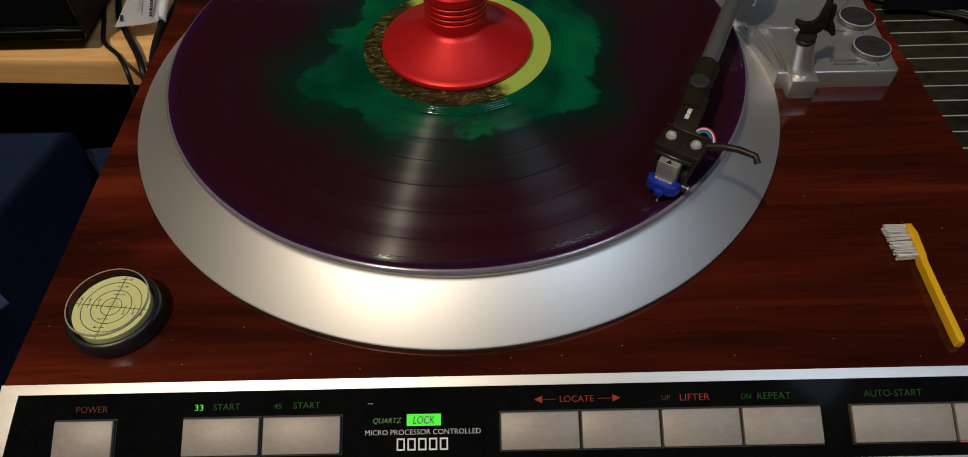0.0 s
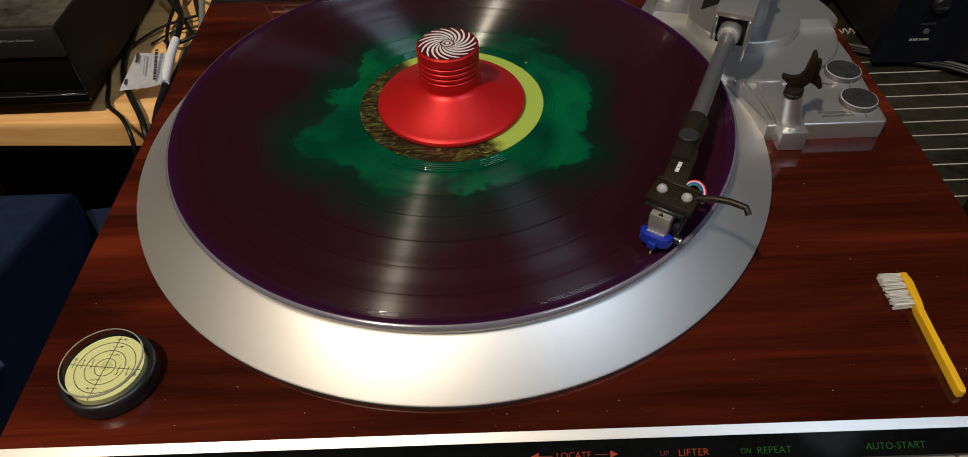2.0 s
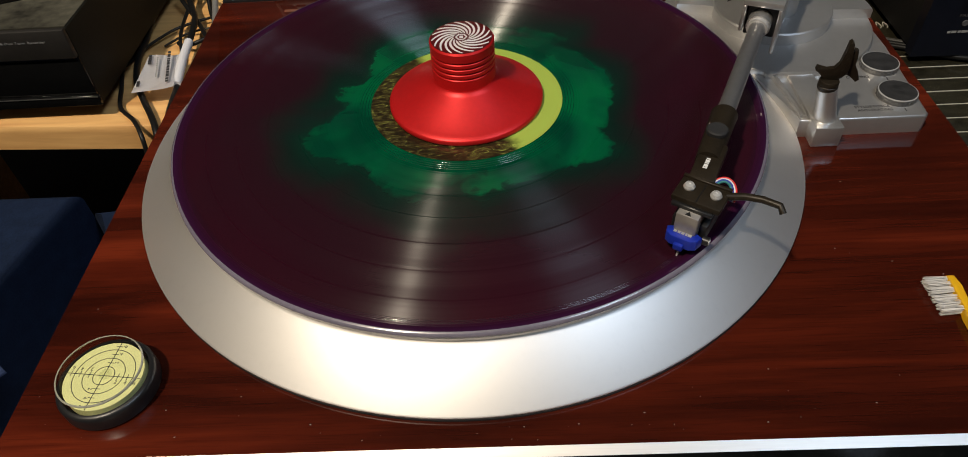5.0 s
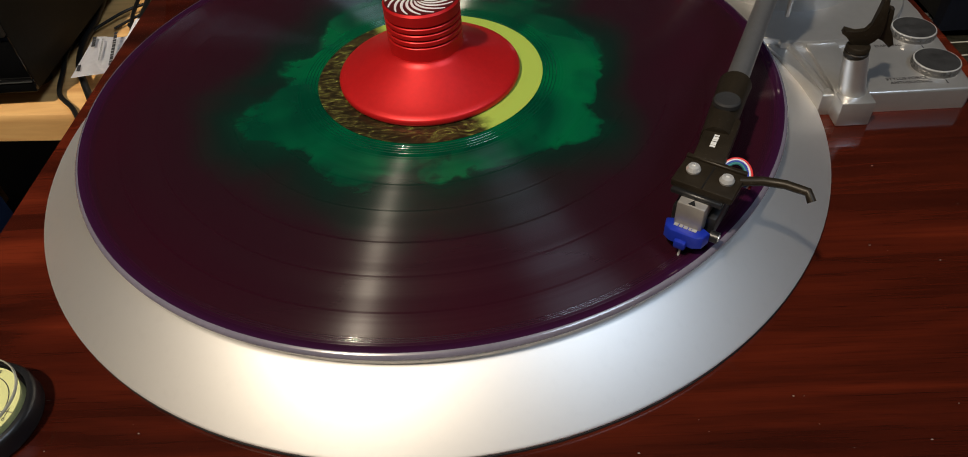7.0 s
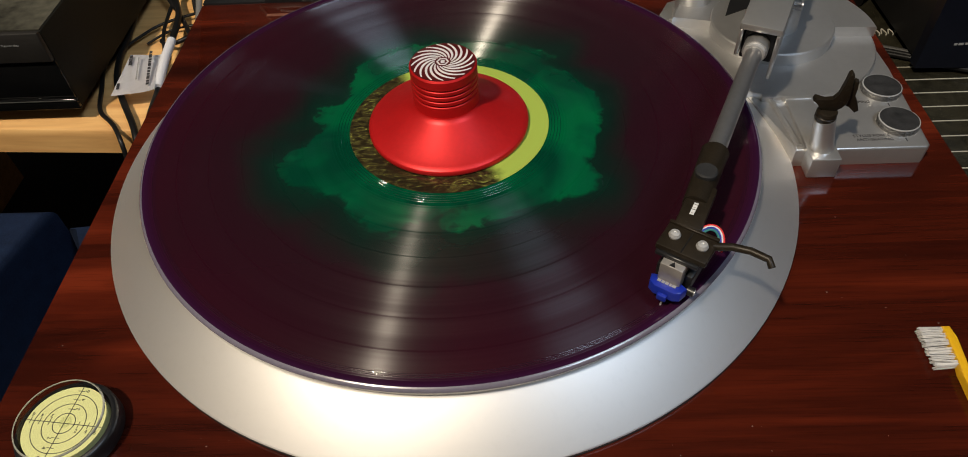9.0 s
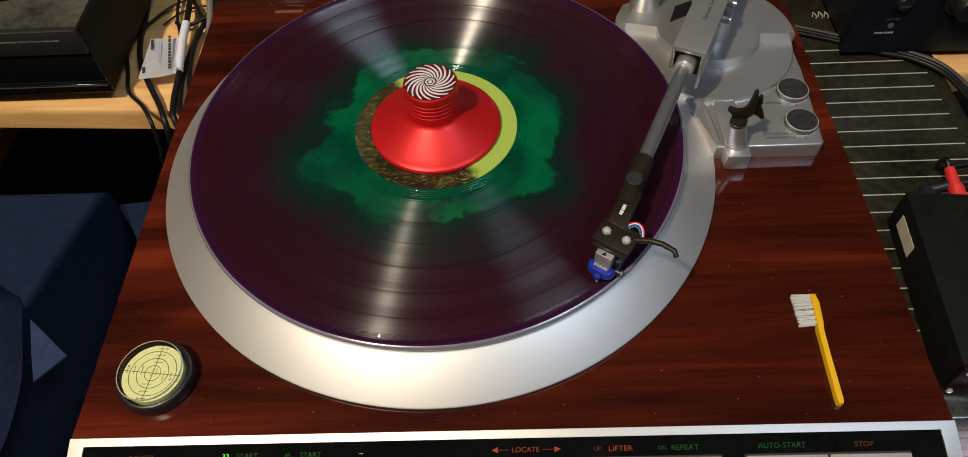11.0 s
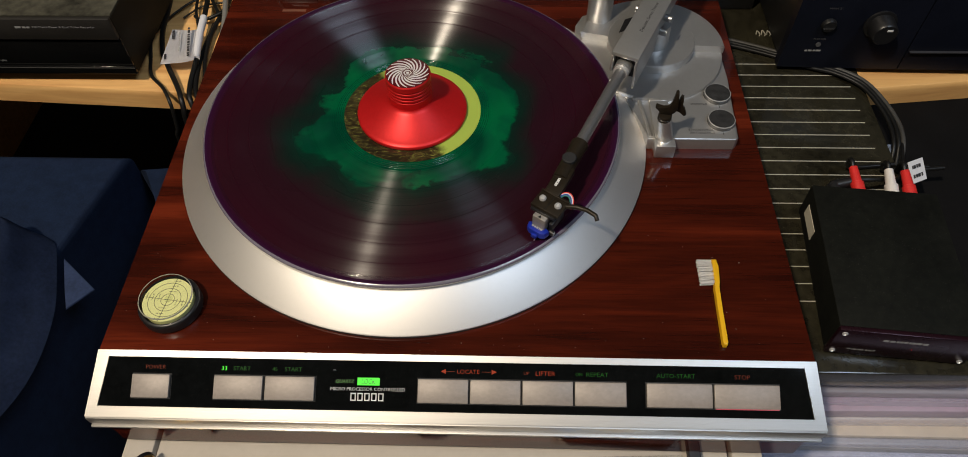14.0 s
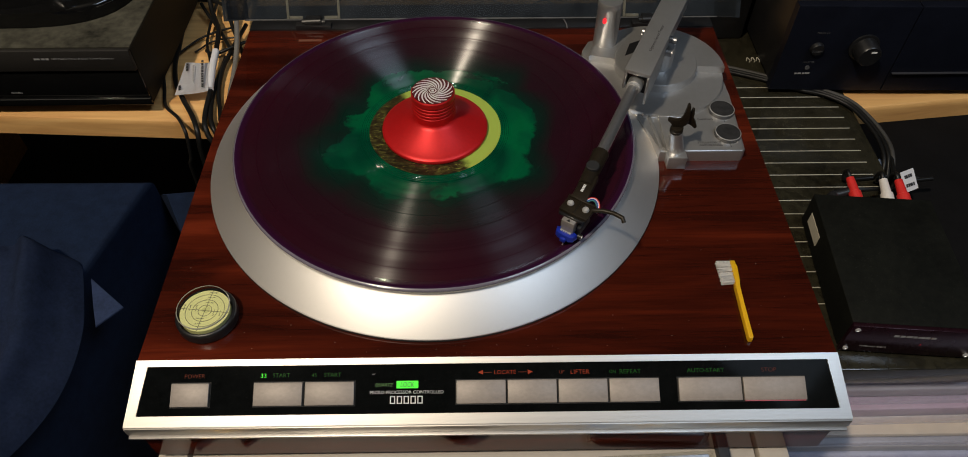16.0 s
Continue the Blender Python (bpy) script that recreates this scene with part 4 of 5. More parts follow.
for x in (-0.1575, 0.1575):
    hinge = part("hinge", joined(box((x - 0.0165, 0.3500, -0.0060), (x + 0.0165, 0.3570, 0.0046), 0.0008), box((x - 0.0075, 0.3530, 0.0020), (x + 0.0075, 0.3620, 0.0085), 0.0010)), BLACK, tt, "black hinge")
    part("hinge_pin", tube([(x - 0.0105, 0.3552, 0.0052), (x + 0.0105, 0.3552, 0.0052)], 0.0026, 16, False), BLACK, hinge)
    part("pin_cap", tube([(x - 0.0075, 0.3540, 0.0060), (x + 0.0075, 0.3540, 0.0066)], 0.0036, 16, False), BLACK, hinge)
    ring = joined(*[box(a, b, 0.0004, 1, CV) for a, b in (((x - 0.0250, -0.0030, 0.0), (x - 0.0225, 0.0, 0.0320)), ((x + 0.0225, -0.0030, 0.0), (x + 0.0250, 0.0, 0.0320)), ((x - 0.0225, -0.0030, 0.0295), (x + 0.0225, 0.0, 0.0320)), ((x - 0.0225, -0.0030, 0.0), (x - 0.0100, 0.0, 0.0030)), ((x + 0.0100, -0.0030, 0.0), (x + 0.0225, 0.0, 0.0030)))])
    part("hinge_pocket", ring, surface("clear_moulding", (0.13, 0.125, 0.10), 0.12, 0, 0.3, 120, spec=0.8), cover, "moulded hinge pocket rim")
# black strip added to darken the gap below the cover's edge
part("rear_strip", box((-0.2175, 0.3502, -0.0640), (0.2175, 0.3900, 0.0012), 0.0008), BLACK, tt, "black strip filling the dark gap behind the plinth")
part("rear_sticker", box((-0.1690, 0.3320, 0.0001), (-0.1480, 0.3350, 0.0003)), surface("worn_mark", (0.16, 0.06, 0.035), 0.5), tt)
for ob in (cover, *cover.children):
    ob.visible_shadow = False

# ---- small things on the plinth ----
LX, LY = -0.1803, 0.0303
lev = thing("spirit_level", (LX, LY, 0.0002), "round bullseye spirit level in a black ring on the plinth", "spirit level")
part("case", lathe([(0, 0.0002), (0.0186, 0.0002), (0.0193, 0.0010), (0.0193, 0.0066), (0.0188, 0.0078), (0.0178, 0.0084), (0.0170, 0.0084), (0.0168, 0.0042), (0, 0.0042)], (LX, LY, 0), 64), BLACK, lev, "black plastic ring")
FZ = 0.0094  # top of the printed face
face = part("dial_face", lathe([(0, 0.0043), (0.0156, 0.0043), (0.0156, FZ), (0, FZ)], (LX, LY, 0), 64), LEVEL_FACE, lev, "pale yellow-green level face")
for r in (0.0042, 0.0082, 0.0122):
    part("ring_mark", lathe([(r - 0.00014, 0), (r + 0.00014, 0), (r + 0.00014, 0.0001), (r - 0.00014, 0.0001), (r - 0.00014, 0)], (LX, LY, FZ), 64), DARK_PRINT, face, smooth=0)
turn = Matrix.Translation((LX, LY, 0)) @ Matrix.Rotation(radians(-7), 4, "Z")
for w, h in ((0.0155, 0.00014), (0.00014, 0.0155)):
    part("cross_line", box((-w, -h, FZ), (w, h, FZ + 0.0001), m=turn), DARK_PRINT, face, smooth=0)
for d, text in ((0.0060, "2"), (0.0100, "4"), (0.0138, "6")):
    for a in range(4):
        q = turn @ Matrix.Rotation(radians(90 * a), 4, "Z")
        part("tick", box((d - 0.00012, -0.0014, FZ), (d + 0.00012, 0.0014, FZ + 0.0001), m=q), DARK_PRINT, face, smooth=0)
        lettering(text, q @ Matrix.Translation((d + 0.0002, -0.0024, FZ + 0.0001)), 0.0010, 0.0015, DARK_PRINT, face, "numeral")
part("bubble", lathe([(0, 0.0), (0.0020, 0.0), (0.0025, 0.0004), (0.0021, 0.0009), (0, 0.0011)], (LX + 0.0008, LY + 0.0003, FZ + 0.0003), 32), CLEAR, lev, "air bubble").visible_shadow = False
dome = part("lens", lathe([(0.0166, 0.0070), (0.0166, 0.0132), (0.0161, 0.0140), (0.0120, 0.0143), (0.0, 0.0144)], (LX, LY, 0), 64), CLEAR, lev, "clear acrylic lens")
dome.visible_shadow = False
# thin pale ring paints the highlight along the lens's top edge
part("lens_edge", lathe([(0.0160, 0.0138), (0.0164, 0.0139), (0.0167, 0.0134), (0.0166, 0.0130), (0.0161, 0.0134), (0.0160, 0.0138)], (LX, LY, 0), 64), surface("acrylic_edge_highlight", (0.30, 0.30, 0.24), 0.15, 0, 0.3, 120, spec=0.8), lev, "pale ring painted as the highlight on the lens edge").visible_shadow = False

br = thing("cleaning_brush", (0.165, 0.037, 0.0002), "small yellow plastic brush with white bristles on the plinth", "brush")
spine = [(0.1675, 0.0700), (0.1678, 0.0645), (0.1672, 0.0530), (0.1662, 0.0490), (0.1658, 0.0460), (0.1655, 0.0300), (0.1651, 0.0098), (0.1650, 0.0082)]
lo, hi = [], []
for (x, y), w in zip(spine, (0.0017, 0.0018, 0.0017, 0.0015, 0.0011, 0.0014, 0.0016, 0.0011)):
    lo.append((x - w, y))
    hi.append((x + w, y))
part("handle", prism(lo + hi[::-1], 0.0003, 0.0046, 0.0006), YELLOW, br, "yellow plastic handle")
rnd = random.Random(5)
for row in range(6):
    y = 0.0688 - row * 0.0031
    tuft = []
    for k in range(40):
        z, dy = 0.0008 + 0.0034 * rnd.random(), rnd.uniform(-0.0013, 0.0013)
        tuft.append(tube([(0.1664, y + dy * 0.75, z), (0.1615, y + dy * 0.95 - 0.0002, z), (0.1566 + rnd.uniform(-0.0002, 0.0002), y + dy * 1.15 - 0.0004, z)], 0.00014, 4, False))
    part("bristle_tuft", joined(*tuft), BRISTLE, br, "white nylon bristles", smooth=0)

# dust grains
rnd = random.Random(11)
grains = []
for k in range(170):
    x, y = rnd.uniform(-0.21, 0.21), rnd.uniform(0.003, 0.345)
    if k % 3 == 0:
        y = rnd.uniform(0.002, 0.03)
    if math.hypot(x - PX, y - PY) < 0.175 or (x > 0.085 and y > 0.155):
        continue
    s = rnd.uniform(0.00008, 0.00026)
    b = bmesh.new()
    bmesh.ops.create_icosphere(b, subdivisions=1, radius=s, matrix=Matrix.Translation((x, y, s * 0.6)) @ Matrix.Diagonal((rnd.uniform(0.7, 2.0), 1, 0.6, 1)))
    grains.append(b)
tagged(part("dust_grains", joined(*grains), surface("dust", (0.22, 0.17, 0.15), 0.9), None, smooth=0), "pale dust specks lying on the wooden plinth", "dust", kind="stuff")

# ---- right of the turntable ----
rack = thing("equipment_rack", (0.29, 0.25, -0.80), "dark glass-topped rack with pale inlaid lines", "rack")
top = part("rack_top", box((0.2035, 0.0260, -0.0920), (0.3640, 0.5200, -0.0700), 0.0015), RIBTOP, rack, "dusty black glass top")
y = 0.0835
while y < 0.352:
    part("inlay_line", box((0.2200, y - 0.0004, -0.0701), (0.3515, y + 0.0004, -0.0697)), RIBLINE, top, smooth=0)
    y += 0.0155
for x0 in (0.2040, 0.3560):
    part("upright", box((x0, 0.28, -0.80), (x0 + 0.0075, 0.51, -0.0922), 0.001), BLACK, rack)
# added black sheet: the dark space right of the rack put into colour
part("lower_shelf", box((0.3645, 0.0600, -0.0990), (0.6600, 0.4200, -0.0948), 0.001), VOID_BLACK, rack, "black sheet standing in for the dark space beside the rack")
rnd = random.Random(3)
for k in range(7):
    x = 0.2790 + k * 0.0052
    part("script_mark", tube([(x, 0.391, -0.0698), (x + 0.0022, 0.3960 + rnd.uniform(0, 0.003), -0.0698), (x + 0.0040, 0.3920, -0.0698), (x + 0.0026, 0.3890, -0.0698)], 0.0005, 5), RIBLINE, top, smooth=0)

# phono stage
ph = thing("phono_preamp", (0.31, 0.10, -0.0698), "black metal phono preamplifier box with a dark red front plate", "amplifier")
PM = Matrix.Translation((0.2570, 0.0420, 0)) @ Matrix.Rotation(radians(-5.0), 4, "Z")
part("case", box((0, 0.0025, -0.0665), (0.0930, 0.1260, -0.0350), 0.0012, 2, PM), BOXMAT, ph, "dusty black case")
plate = part("front_plate", box((-0.0002, -0.0012, -0.0668), (0.0932, 0.0024, -0.0347), 0.0006, 2, PM), surface("dark_maroon_anodised", (0.026, 0.008, 0.014), 0.28, 0.5, 0.1, 30), ph, "dark maroon anodised front plate")
for x in (0.0040, 0.0890):
    for z in (-0.0390, -0.0625):
        part("screw", lathe([(0, 0.0), (0.0019, 0.0), (0.0020, 0.0006), (0.0012, 0.0011), (0.0010, 0.0005), (0, 0.0005)], (0, 0, 0), 20, m=PM @ Matrix.Translation((x, -0.0012, z)) @ Matrix.Rotation(radians(90), 4, "X")), CHROME, plate)
FM = PM @ Matrix.Translation((0.0460, -0.0014, -0.0440)) @ Matrix.Rotation(radians(90), 4, "X")
bars(FM, 0.0300, 0.0022, 9, GREY_PRINT, plate, "maker_mark")
lettering("PHONO BOX", PM @ Matrix.Translation((0.0220, -0.0014, -0.0590)) @ Matrix.Rotation(radians(90), 4, "X"), 0.0190, 0.0016, GREY_PRINT, plate)
part("red_lamp", lathe([(0, 0), (0.0004, 0), (0, 0.0003)], (0, 0, 0), 10, m=PM @ Matrix.Translation((0.0530, -0.0013, -0.0530)) @ Matrix.Rotation(radians(90), 4, "X")), LIT_RED, plate)
part("sticker", box((-0.0006, 0.0880, -0.0560), (-0.0001, 0.1140, -0.0450), m=PM), surface("cream_sticker", (0.50, 0.47, 0.38), 0.5, 0, 0.12, 90), ph, "cream paper sticker")
for x, y in ((0.008, 0.012), (0.085, 0.012), (0.008, 0.115), (0.085, 0.115)):
    part("foot", lathe([(0, 0), (0.004, 0), (0.004, 0.0035), (0, 0.0035)], (0, 0, 0), 16, m=PM @ Matrix.Translation((x, y, -0.0699))), RUBBER, ph)


def plug(x, mat, label, lean):
    p = thing("phono_plug", PM @ Vector((x, 0.14, -0.052)), label, "cable plug", group="plugs behind the preamplifier")
    a = PM @ Vector((x, 0.1262, -0.0520))
    b = PM @ Vector((x - lean, 0.1560, -0.0445))
    part("body", tube([a, a + (b - a) * 0.30, a + (b - a) * 0.32, a + (b - a) * 0.55, a + (b - a) * 0.57, b], lambda f: (0.0058, 0.0058, 0.0050, 0.0050, 0.0040, 0.0033)[min(5, round(f * 5))], 20, False), mat, p)
    part("lead", tube([b, b + (b - a) * 0.22, b + Vector((0.004, 0.014, -0.010)), b + Vector((0.014, 0.020, -0.0225)), b + Vector((0.050, 0.024, -0.0228))], 0.0019, 10), CABLE, p)
    return p


plug(0.0440, RED_PLUG, "red phono plug pushed into the preamplifier", 0.004)
plug(0.0685, WHITE_PLUG, "white phono plug pushed into the preamplifier", 0.001)
plug(0.0830, RED_PLUG, "second red phono plug beside the white one", 0.003)
jack = thing("cable_plug", PM @ Vector((0.026, 0.13, -0.055)), "black angled power plug in the preamplifier", "cable plug")
part("body", joined(tube([PM @ Vector((0.026, 0.1262, -0.055)), PM @ Vector((0.026, 0.1440, -0.054))], 0.0050, 16, False), tube([PM @ Vector((0.0245, 0.1430, -0.054)), PM @ Vector((0.045, 0.1470, -0.049))], 0.0042, 16, False)), BLACK, jack)
part("lead", tube([PM @ Vector((0.045, 0.1470, -0.049)), PM @ Vector((0.060, 0.150, -0.050)), PM @ Vector((0.085, 0.165, -0.060)), PM @ Vector((0.10, 0.21, -0.068))], 0.0018, 8), CABLE, jack)
nut = part("brass_nut", lathe([(0, 0), (0.004, 0), (0.004, 0.005), (0, 0.005)], (0, 0, 0), 6, m=PM @ Matrix.Translation((0.054, 0.1262, -0.050)) @ Matrix.Rotation(radians(-90), 4, "X")), GOLD, ph, smooth=0)
tag = thing("cable_tag", (0.384, 0.205, -0.05), "white paper tag with handwriting on a cable", "label tag")
TM = Matrix.Translation((0.3640, 0.1960, -0.0505)) @ Matrix.Rotation(radians(20), 4, "Z") @ Matrix.Rotation(radians(40), 4, "X") @ Matrix.Rotation(radians(14), 4, "Y") @ Matrix.Diagonal((1.05, 0.95, 1, 1))
part("paper", box((-0.0080, -0.0095, -0.0002), (0.0100, 0.0095, 0.0002), m=TM), PAPER, tag)
for k, w in enumerate((0.011, 0.012)):
    bars(TM @ Matrix.Translation((0.001, 0.004 - 0.008 * k, 0.0004)), w, 0.0030, 4, DARK_PRINT, tag)

# amplifier on the desk
amp = thing("amplifier", (0.50, 0.45, -0.0713), "large dark blue-black audio amplifier with a volume knob", "amplifier")
part("case", box((0.2895, 0.3470, -0.0640), (0.7200, 0.6800, 0.0300), 0.002), BLACK, amp)
fas = part("fascia", prism([(0.2860, 0.3372), (0.3960, 0.3340), (0.3965, 0.3440), (0.2860, 0.3465)], -0.0640, 0.0300, 0.001), AMP, amp, "satin front panel")
part("fascia_wing", prism([(0.3972, 0.3340), (0.7200, 0.3290), (0.7200, 0.3440), (0.3972, 0.3440)], -0.0640, 0.0300, 0.001), AMP, amp)
part("trim_line", box((0.3980, 0.3302, -0.0420), (0.7200, 0.3330, -0.0412), m=Matrix.Rotation(0, 4, "Z")), DARK_PRINT, amp)
UP = Matrix.Rotation(radians(90), 4, "X")
part("knob", lathe([(0, 0), (0.0138, 0), (0.0138, 0.002), (0.0114, 0.0025), (0.0108, 0.0150), (0.0096, 0.0165), (0, 0.0165)], (0, 0, 0), 48, m=Matrix.Translation((0.3600, 0.3350, -0.0130)) @ UP), BLACK, fas)
part("knob_mark", box((0.3594, 0.3178, -0.0085), (0.3642, 0.3184, -0.0070)), WHITE, fas)
part("button", lathe([(0, 0), (0.0066, 0), (0.0066, 0.002), (0.0055, 0.004), (0, 0.0045)], (0, 0, 0), 32, m=Matrix.Translation((0.3165, 0.3364, -0.0150)) @ UP), BLACK, fas)
for text, x, z, w in (("MAIN ZONE", 0.3200, 0.0020, 0.0170), ("INPUT", 0.3665, 0.0055, 0.0090), ("ON/OFF", 0.3160, -0.0160, 0.0095), ("MASTER", 0.3145, -0.0310, 0.0110)):
    lettering(text, Matrix.Translation((x, 0.3362 if z != -0.0160 else 0.3316, z)) @ UP, w, 0.0019, DIM_PRINT, fas)
part("jack", lathe([(0, 0), (0.0022, 0), (0.0022, 0.001), (0, 0.001)], (0, 0, 0), 16, m=Matrix.Translation((0.3150, 0.3364, -0.0370)) @ UP), DIM_PRINT, fas)
bars(Matrix.Translation((0.3130, 0.3362, -0.0440)) @ UP, 0.0160, 0.0018, 4, GREY_PRINT, fas)
for x, y in ((0.31, 0.37), (0.69, 0.37), (0.31, 0.65), (0.69, 0.65)):
    part("foot", lathe([(0, 0), (0.012, 0), (0.012, 0.0077), (0, 0.0077)], (x, y, -0.0715), 20), RUBBER, amp)

# plain black box added on the rack, left of the amplifier
black_box = thing("loudspeaker", (0.25, 0.52, -0.0698), "tall plain black box behind the turntable", "loudspeaker")
part("cabinet", box((0.2240, 0.4300, -0.0698), (0.2830, 0.6200, 0.2000), 0.003), BLACK, black_box)
part("brass_screw", lathe([(0, 0), (0.0022, 0), (0.0018, 0.0012), (0, 0.0016)], (0, 0, 0), 16, m=Matrix.Translation((0.2700, 0.4300, 0.0050)) @ UP), GOLD, black_box)

# twin cable running over the rack top
tw = thing("twin_cable", (0.33, 0.33, -0.0697), "thick black and grey twin cable across the rack", "cable")
for k, (off, mat) in enumerate(((0.0, CABLE), (0.0042, GREY_CABLE), (-0.0042, CABLE))):
    part("lead", tube([(0.240, 0.378 + off, -0.0672), (0.2574, 0.3726 + off, -0.0672), (0.2889, 0.3592 + off, -0.0670), (0.3159, 0.3440 + off, -0.0665), (0.3395, 0.3336 + off, -0.0655), (0.3600 + off * 0.4, 0.3173 + off, -0.0655), (0.3700 + off * 0.8, 0.2940 + off * 0.5, -0.0660), (0.3745 + off, 0.2663, -0.0665), (0.3715 + off, 0.2418, -0.0672), (0.3690 + off, 0.2250, -0.0800), (0.3680 + off, 0.2100, -0.0930)], 0.0019, 10), mat, tw)
wire = thing("thin_wire", (0.05, 0.42, -0.02), "thin pale wire behind the open dust cover", "wire")
part("lead", tube([(-0.0100, 0.4400, 0.030), (0.0040, 0.4200, 0.0008), (0.0119, 0.4180, -0.0120), (0.0294, 0.4150, -0.0170), (0.0480, 0.4080, -0.0120), (0.0620, 0.3960, 0.0010), (0.0720, 0.3800, 0.0022), (0.0790, 0.3560, 0.0020), (0.0800, 0.3490, 0.0007)], 0.0006, 8), surface("pale_wire", (0.13, 0.13, 0.135), 0.4), wire)
thin = thing("thin_cable", (0.25, 0.10, -0.07), "thin black cable beside the turntable", "cable")
part("lead", tube([(0.2420, 0.1500, -0.0680), (0.2450, 0.1250, -0.0685), (0.2480, 0.0900, -0.0685), (0.2440, 0.0500, -0.0685), (0.2450, 0.0240, -0.0690)], 0.0026, 8), CABLE, thin)
scrap = thing("bag_scrap", (0.372, 0.258, -0.11), "crumpled pale blue plastic scrap beside the rack", "plastic bag")
bm = bmesh.new()
bmesh.ops.create_icosphere(bm, subdivisions=3, radius=0.013)
for v in bm.verts:
    v.co *= 1 + 0.35 * noise.noise(v.co * 160)
bmesh.ops.transform(bm, matrix=Matrix.Translation((0.3785, 0.2520, -0.1000)) @ Matrix.Diagonal((0.8, 0.7, 1.5, 1)), verts=bm.verts)
part("plastic", bm, surface("pale_blue_plastic", (0.16, 0.21, 0.32), 0.4, 0, 0.2, 60, 0.2), scrap)

# flat stack of sleeved records below the rack top
rnd = random.Random(21)
tones = ((0.43, 0.39, 0.43), (0.30, 0.20, 0.25), (0.46, 0.37, 0.26), (0.18, 0.16, 0.15), (0.30, 0.32, 0.41), (0.33, 0.30, 0.37))
sleeve_mats = [surface("sleeve_card", c, 0.45, 0, 0.16, 10, 0.1, (1, 1, 1.4)) for c in tones]
z, k = -0.1000, 0
while z > -0.790:
    h = (0.026, 0.014, 0.007, 0.010, 0.044, 0.030)[k] if k < 6 else rnd.choice((0.011, 0.016, 0.024, 0.030))
    h = min(h, z + 0.7998)  # the stack stands on the floor
    y0, x0, tw_ = (0.030, 0.018, 0.004, 0.000, -0.090)[min(k, 4)] + rnd.uniform(-0.002, 0.002), 0.2120 + rnd.uniform(-0.003, 0.006), rnd.uniform(-1.2, 1.2)
    s = thing("record_sleeve", (x0 + 0.15, y0 + 0.15, z - h), "record in a clear plastic sleeve lying in a stack", "record sleeve", group="stack of record sleeves")
    m = Matrix.Translation((x0, y0, 0)) @ Matrix.Rotation(radians(tw_), 4, "Z")
    part("card", box((0.0, 0.003, z - h + 0.0006), (0.312, 0.315, z - 0.0006), min(0.0016, h * 0.35), 2, m), sleeve_mats[k % len(sleeve_mats)], s)
    part("film", box((-0.001, -0.004, z - h + 0.0002), (0.318, 0.318, z - 0.0002), min(0.0018, h * 0.4), 2, m), FILM, s, "clear plastic outer sleeve").visible_shadow = False
    if k == 4:
        bars(Matrix.Translation((0.3700, -0.0080, z + 0.0002)) @ Matrix.Rotation(radians(12), 4, "Z"), 0.018, 0.006, 4, surface("violet_ink", (0.12, 0.03, 0.16), 0.5), s)
    z -= h + 0.0004
    k += 1

# ---- left of the turntable ----
pl = thing("media_player", (-0.46, 0.45, -0.0713), "black media player with a dusty top and white print", "media player")
part("body", box((-0.6200, 0.3180, -0.0590), (-0.3180, 0.5600, 0.0040), 0.0015), surface("dark_olive_casing", (0.010, 0.009, 0.006), 0.62, 0, 0.35, 40, 0.1, spec=0.2), pl)
part("dusty_top", box((-0.6190, 0.3195, 0.0040), (-0.3190, 0.5590, 0.0046)), DUSTY, pl, "mottled dusty lid")
part("upper_fascia", box((-0.6200, 0.3140, -0.0180), (-0.3185, 0.3182, 0.0045), 0.0010), surface("dark_brown_grey", (0.014, 0.012, 0.010), 0.6, 0, 0.2, 40), pl)
part("gloss_fascia", box((-0.6200, 0.3165, -0.0500), (-0.3185, 0.3182, -0.0185), 0.0006), GLOSS, pl)
part("bottom_lip", box((-0.6200, 0.3148, -0.0590), (-0.3175, 0.3182, -0.0500), 0.0012), GLOSS, pl)
# grey line painted as the highlight along the bottom lip
part("chrome_line", box((-0.6200, 0.3142, -0.0512), (-0.3180, 0.3148, -0.0506)), GREY_CABLE, pl)
lettering("HD Media Player & Dual Tuner Recorder", Matrix.Translation((-0.3620, 0.3138, -0.0040)) @ UP, 0.0560, 0.0023, GREY_PRINT, pl)
bars(Matrix.Translation((-0.3990, 0.3138, -0.0040)) @ UP, 0.0140, 0.0018, 3, GREY_PRINT, pl)
lettering("RETURN", Matrix.Translation((-0.4420, 0.3163, -0.0440)) @ UP, 0.0100, 0.0018, GREY_PRINT, pl)
for x, y in ((-0.34, 0.35), (-0.60, 0.36), (-0.34, 0.54), (-0.60, 0.54)):
    part("foot", lathe([(0, 0), (0.010, 0), (0.010, 0.0126), (0, 0.0126)], (x, y, -0.0715), 16), RUBBER, pl)
st = thing("monitor_stand", (-0.46, 0.45, 0.0048), "rounded gloss black stand on the media player", "stand")
rim = []
for k in range(40):
    a = 2 * math.pi * k / 40
    c, s_ = math.cos(a), math.sin(a)
    rim.append((-0.4600 + 0.1260 * math.copysign(abs(c) ** 0.6, c), 0.4450 + 0.0960 * math.copysign(abs(s_) ** 0.6, s_)))
part("base", prism(rim, 0.0048, 0.0200, 0.0050, seg=4), GLOSS, st)
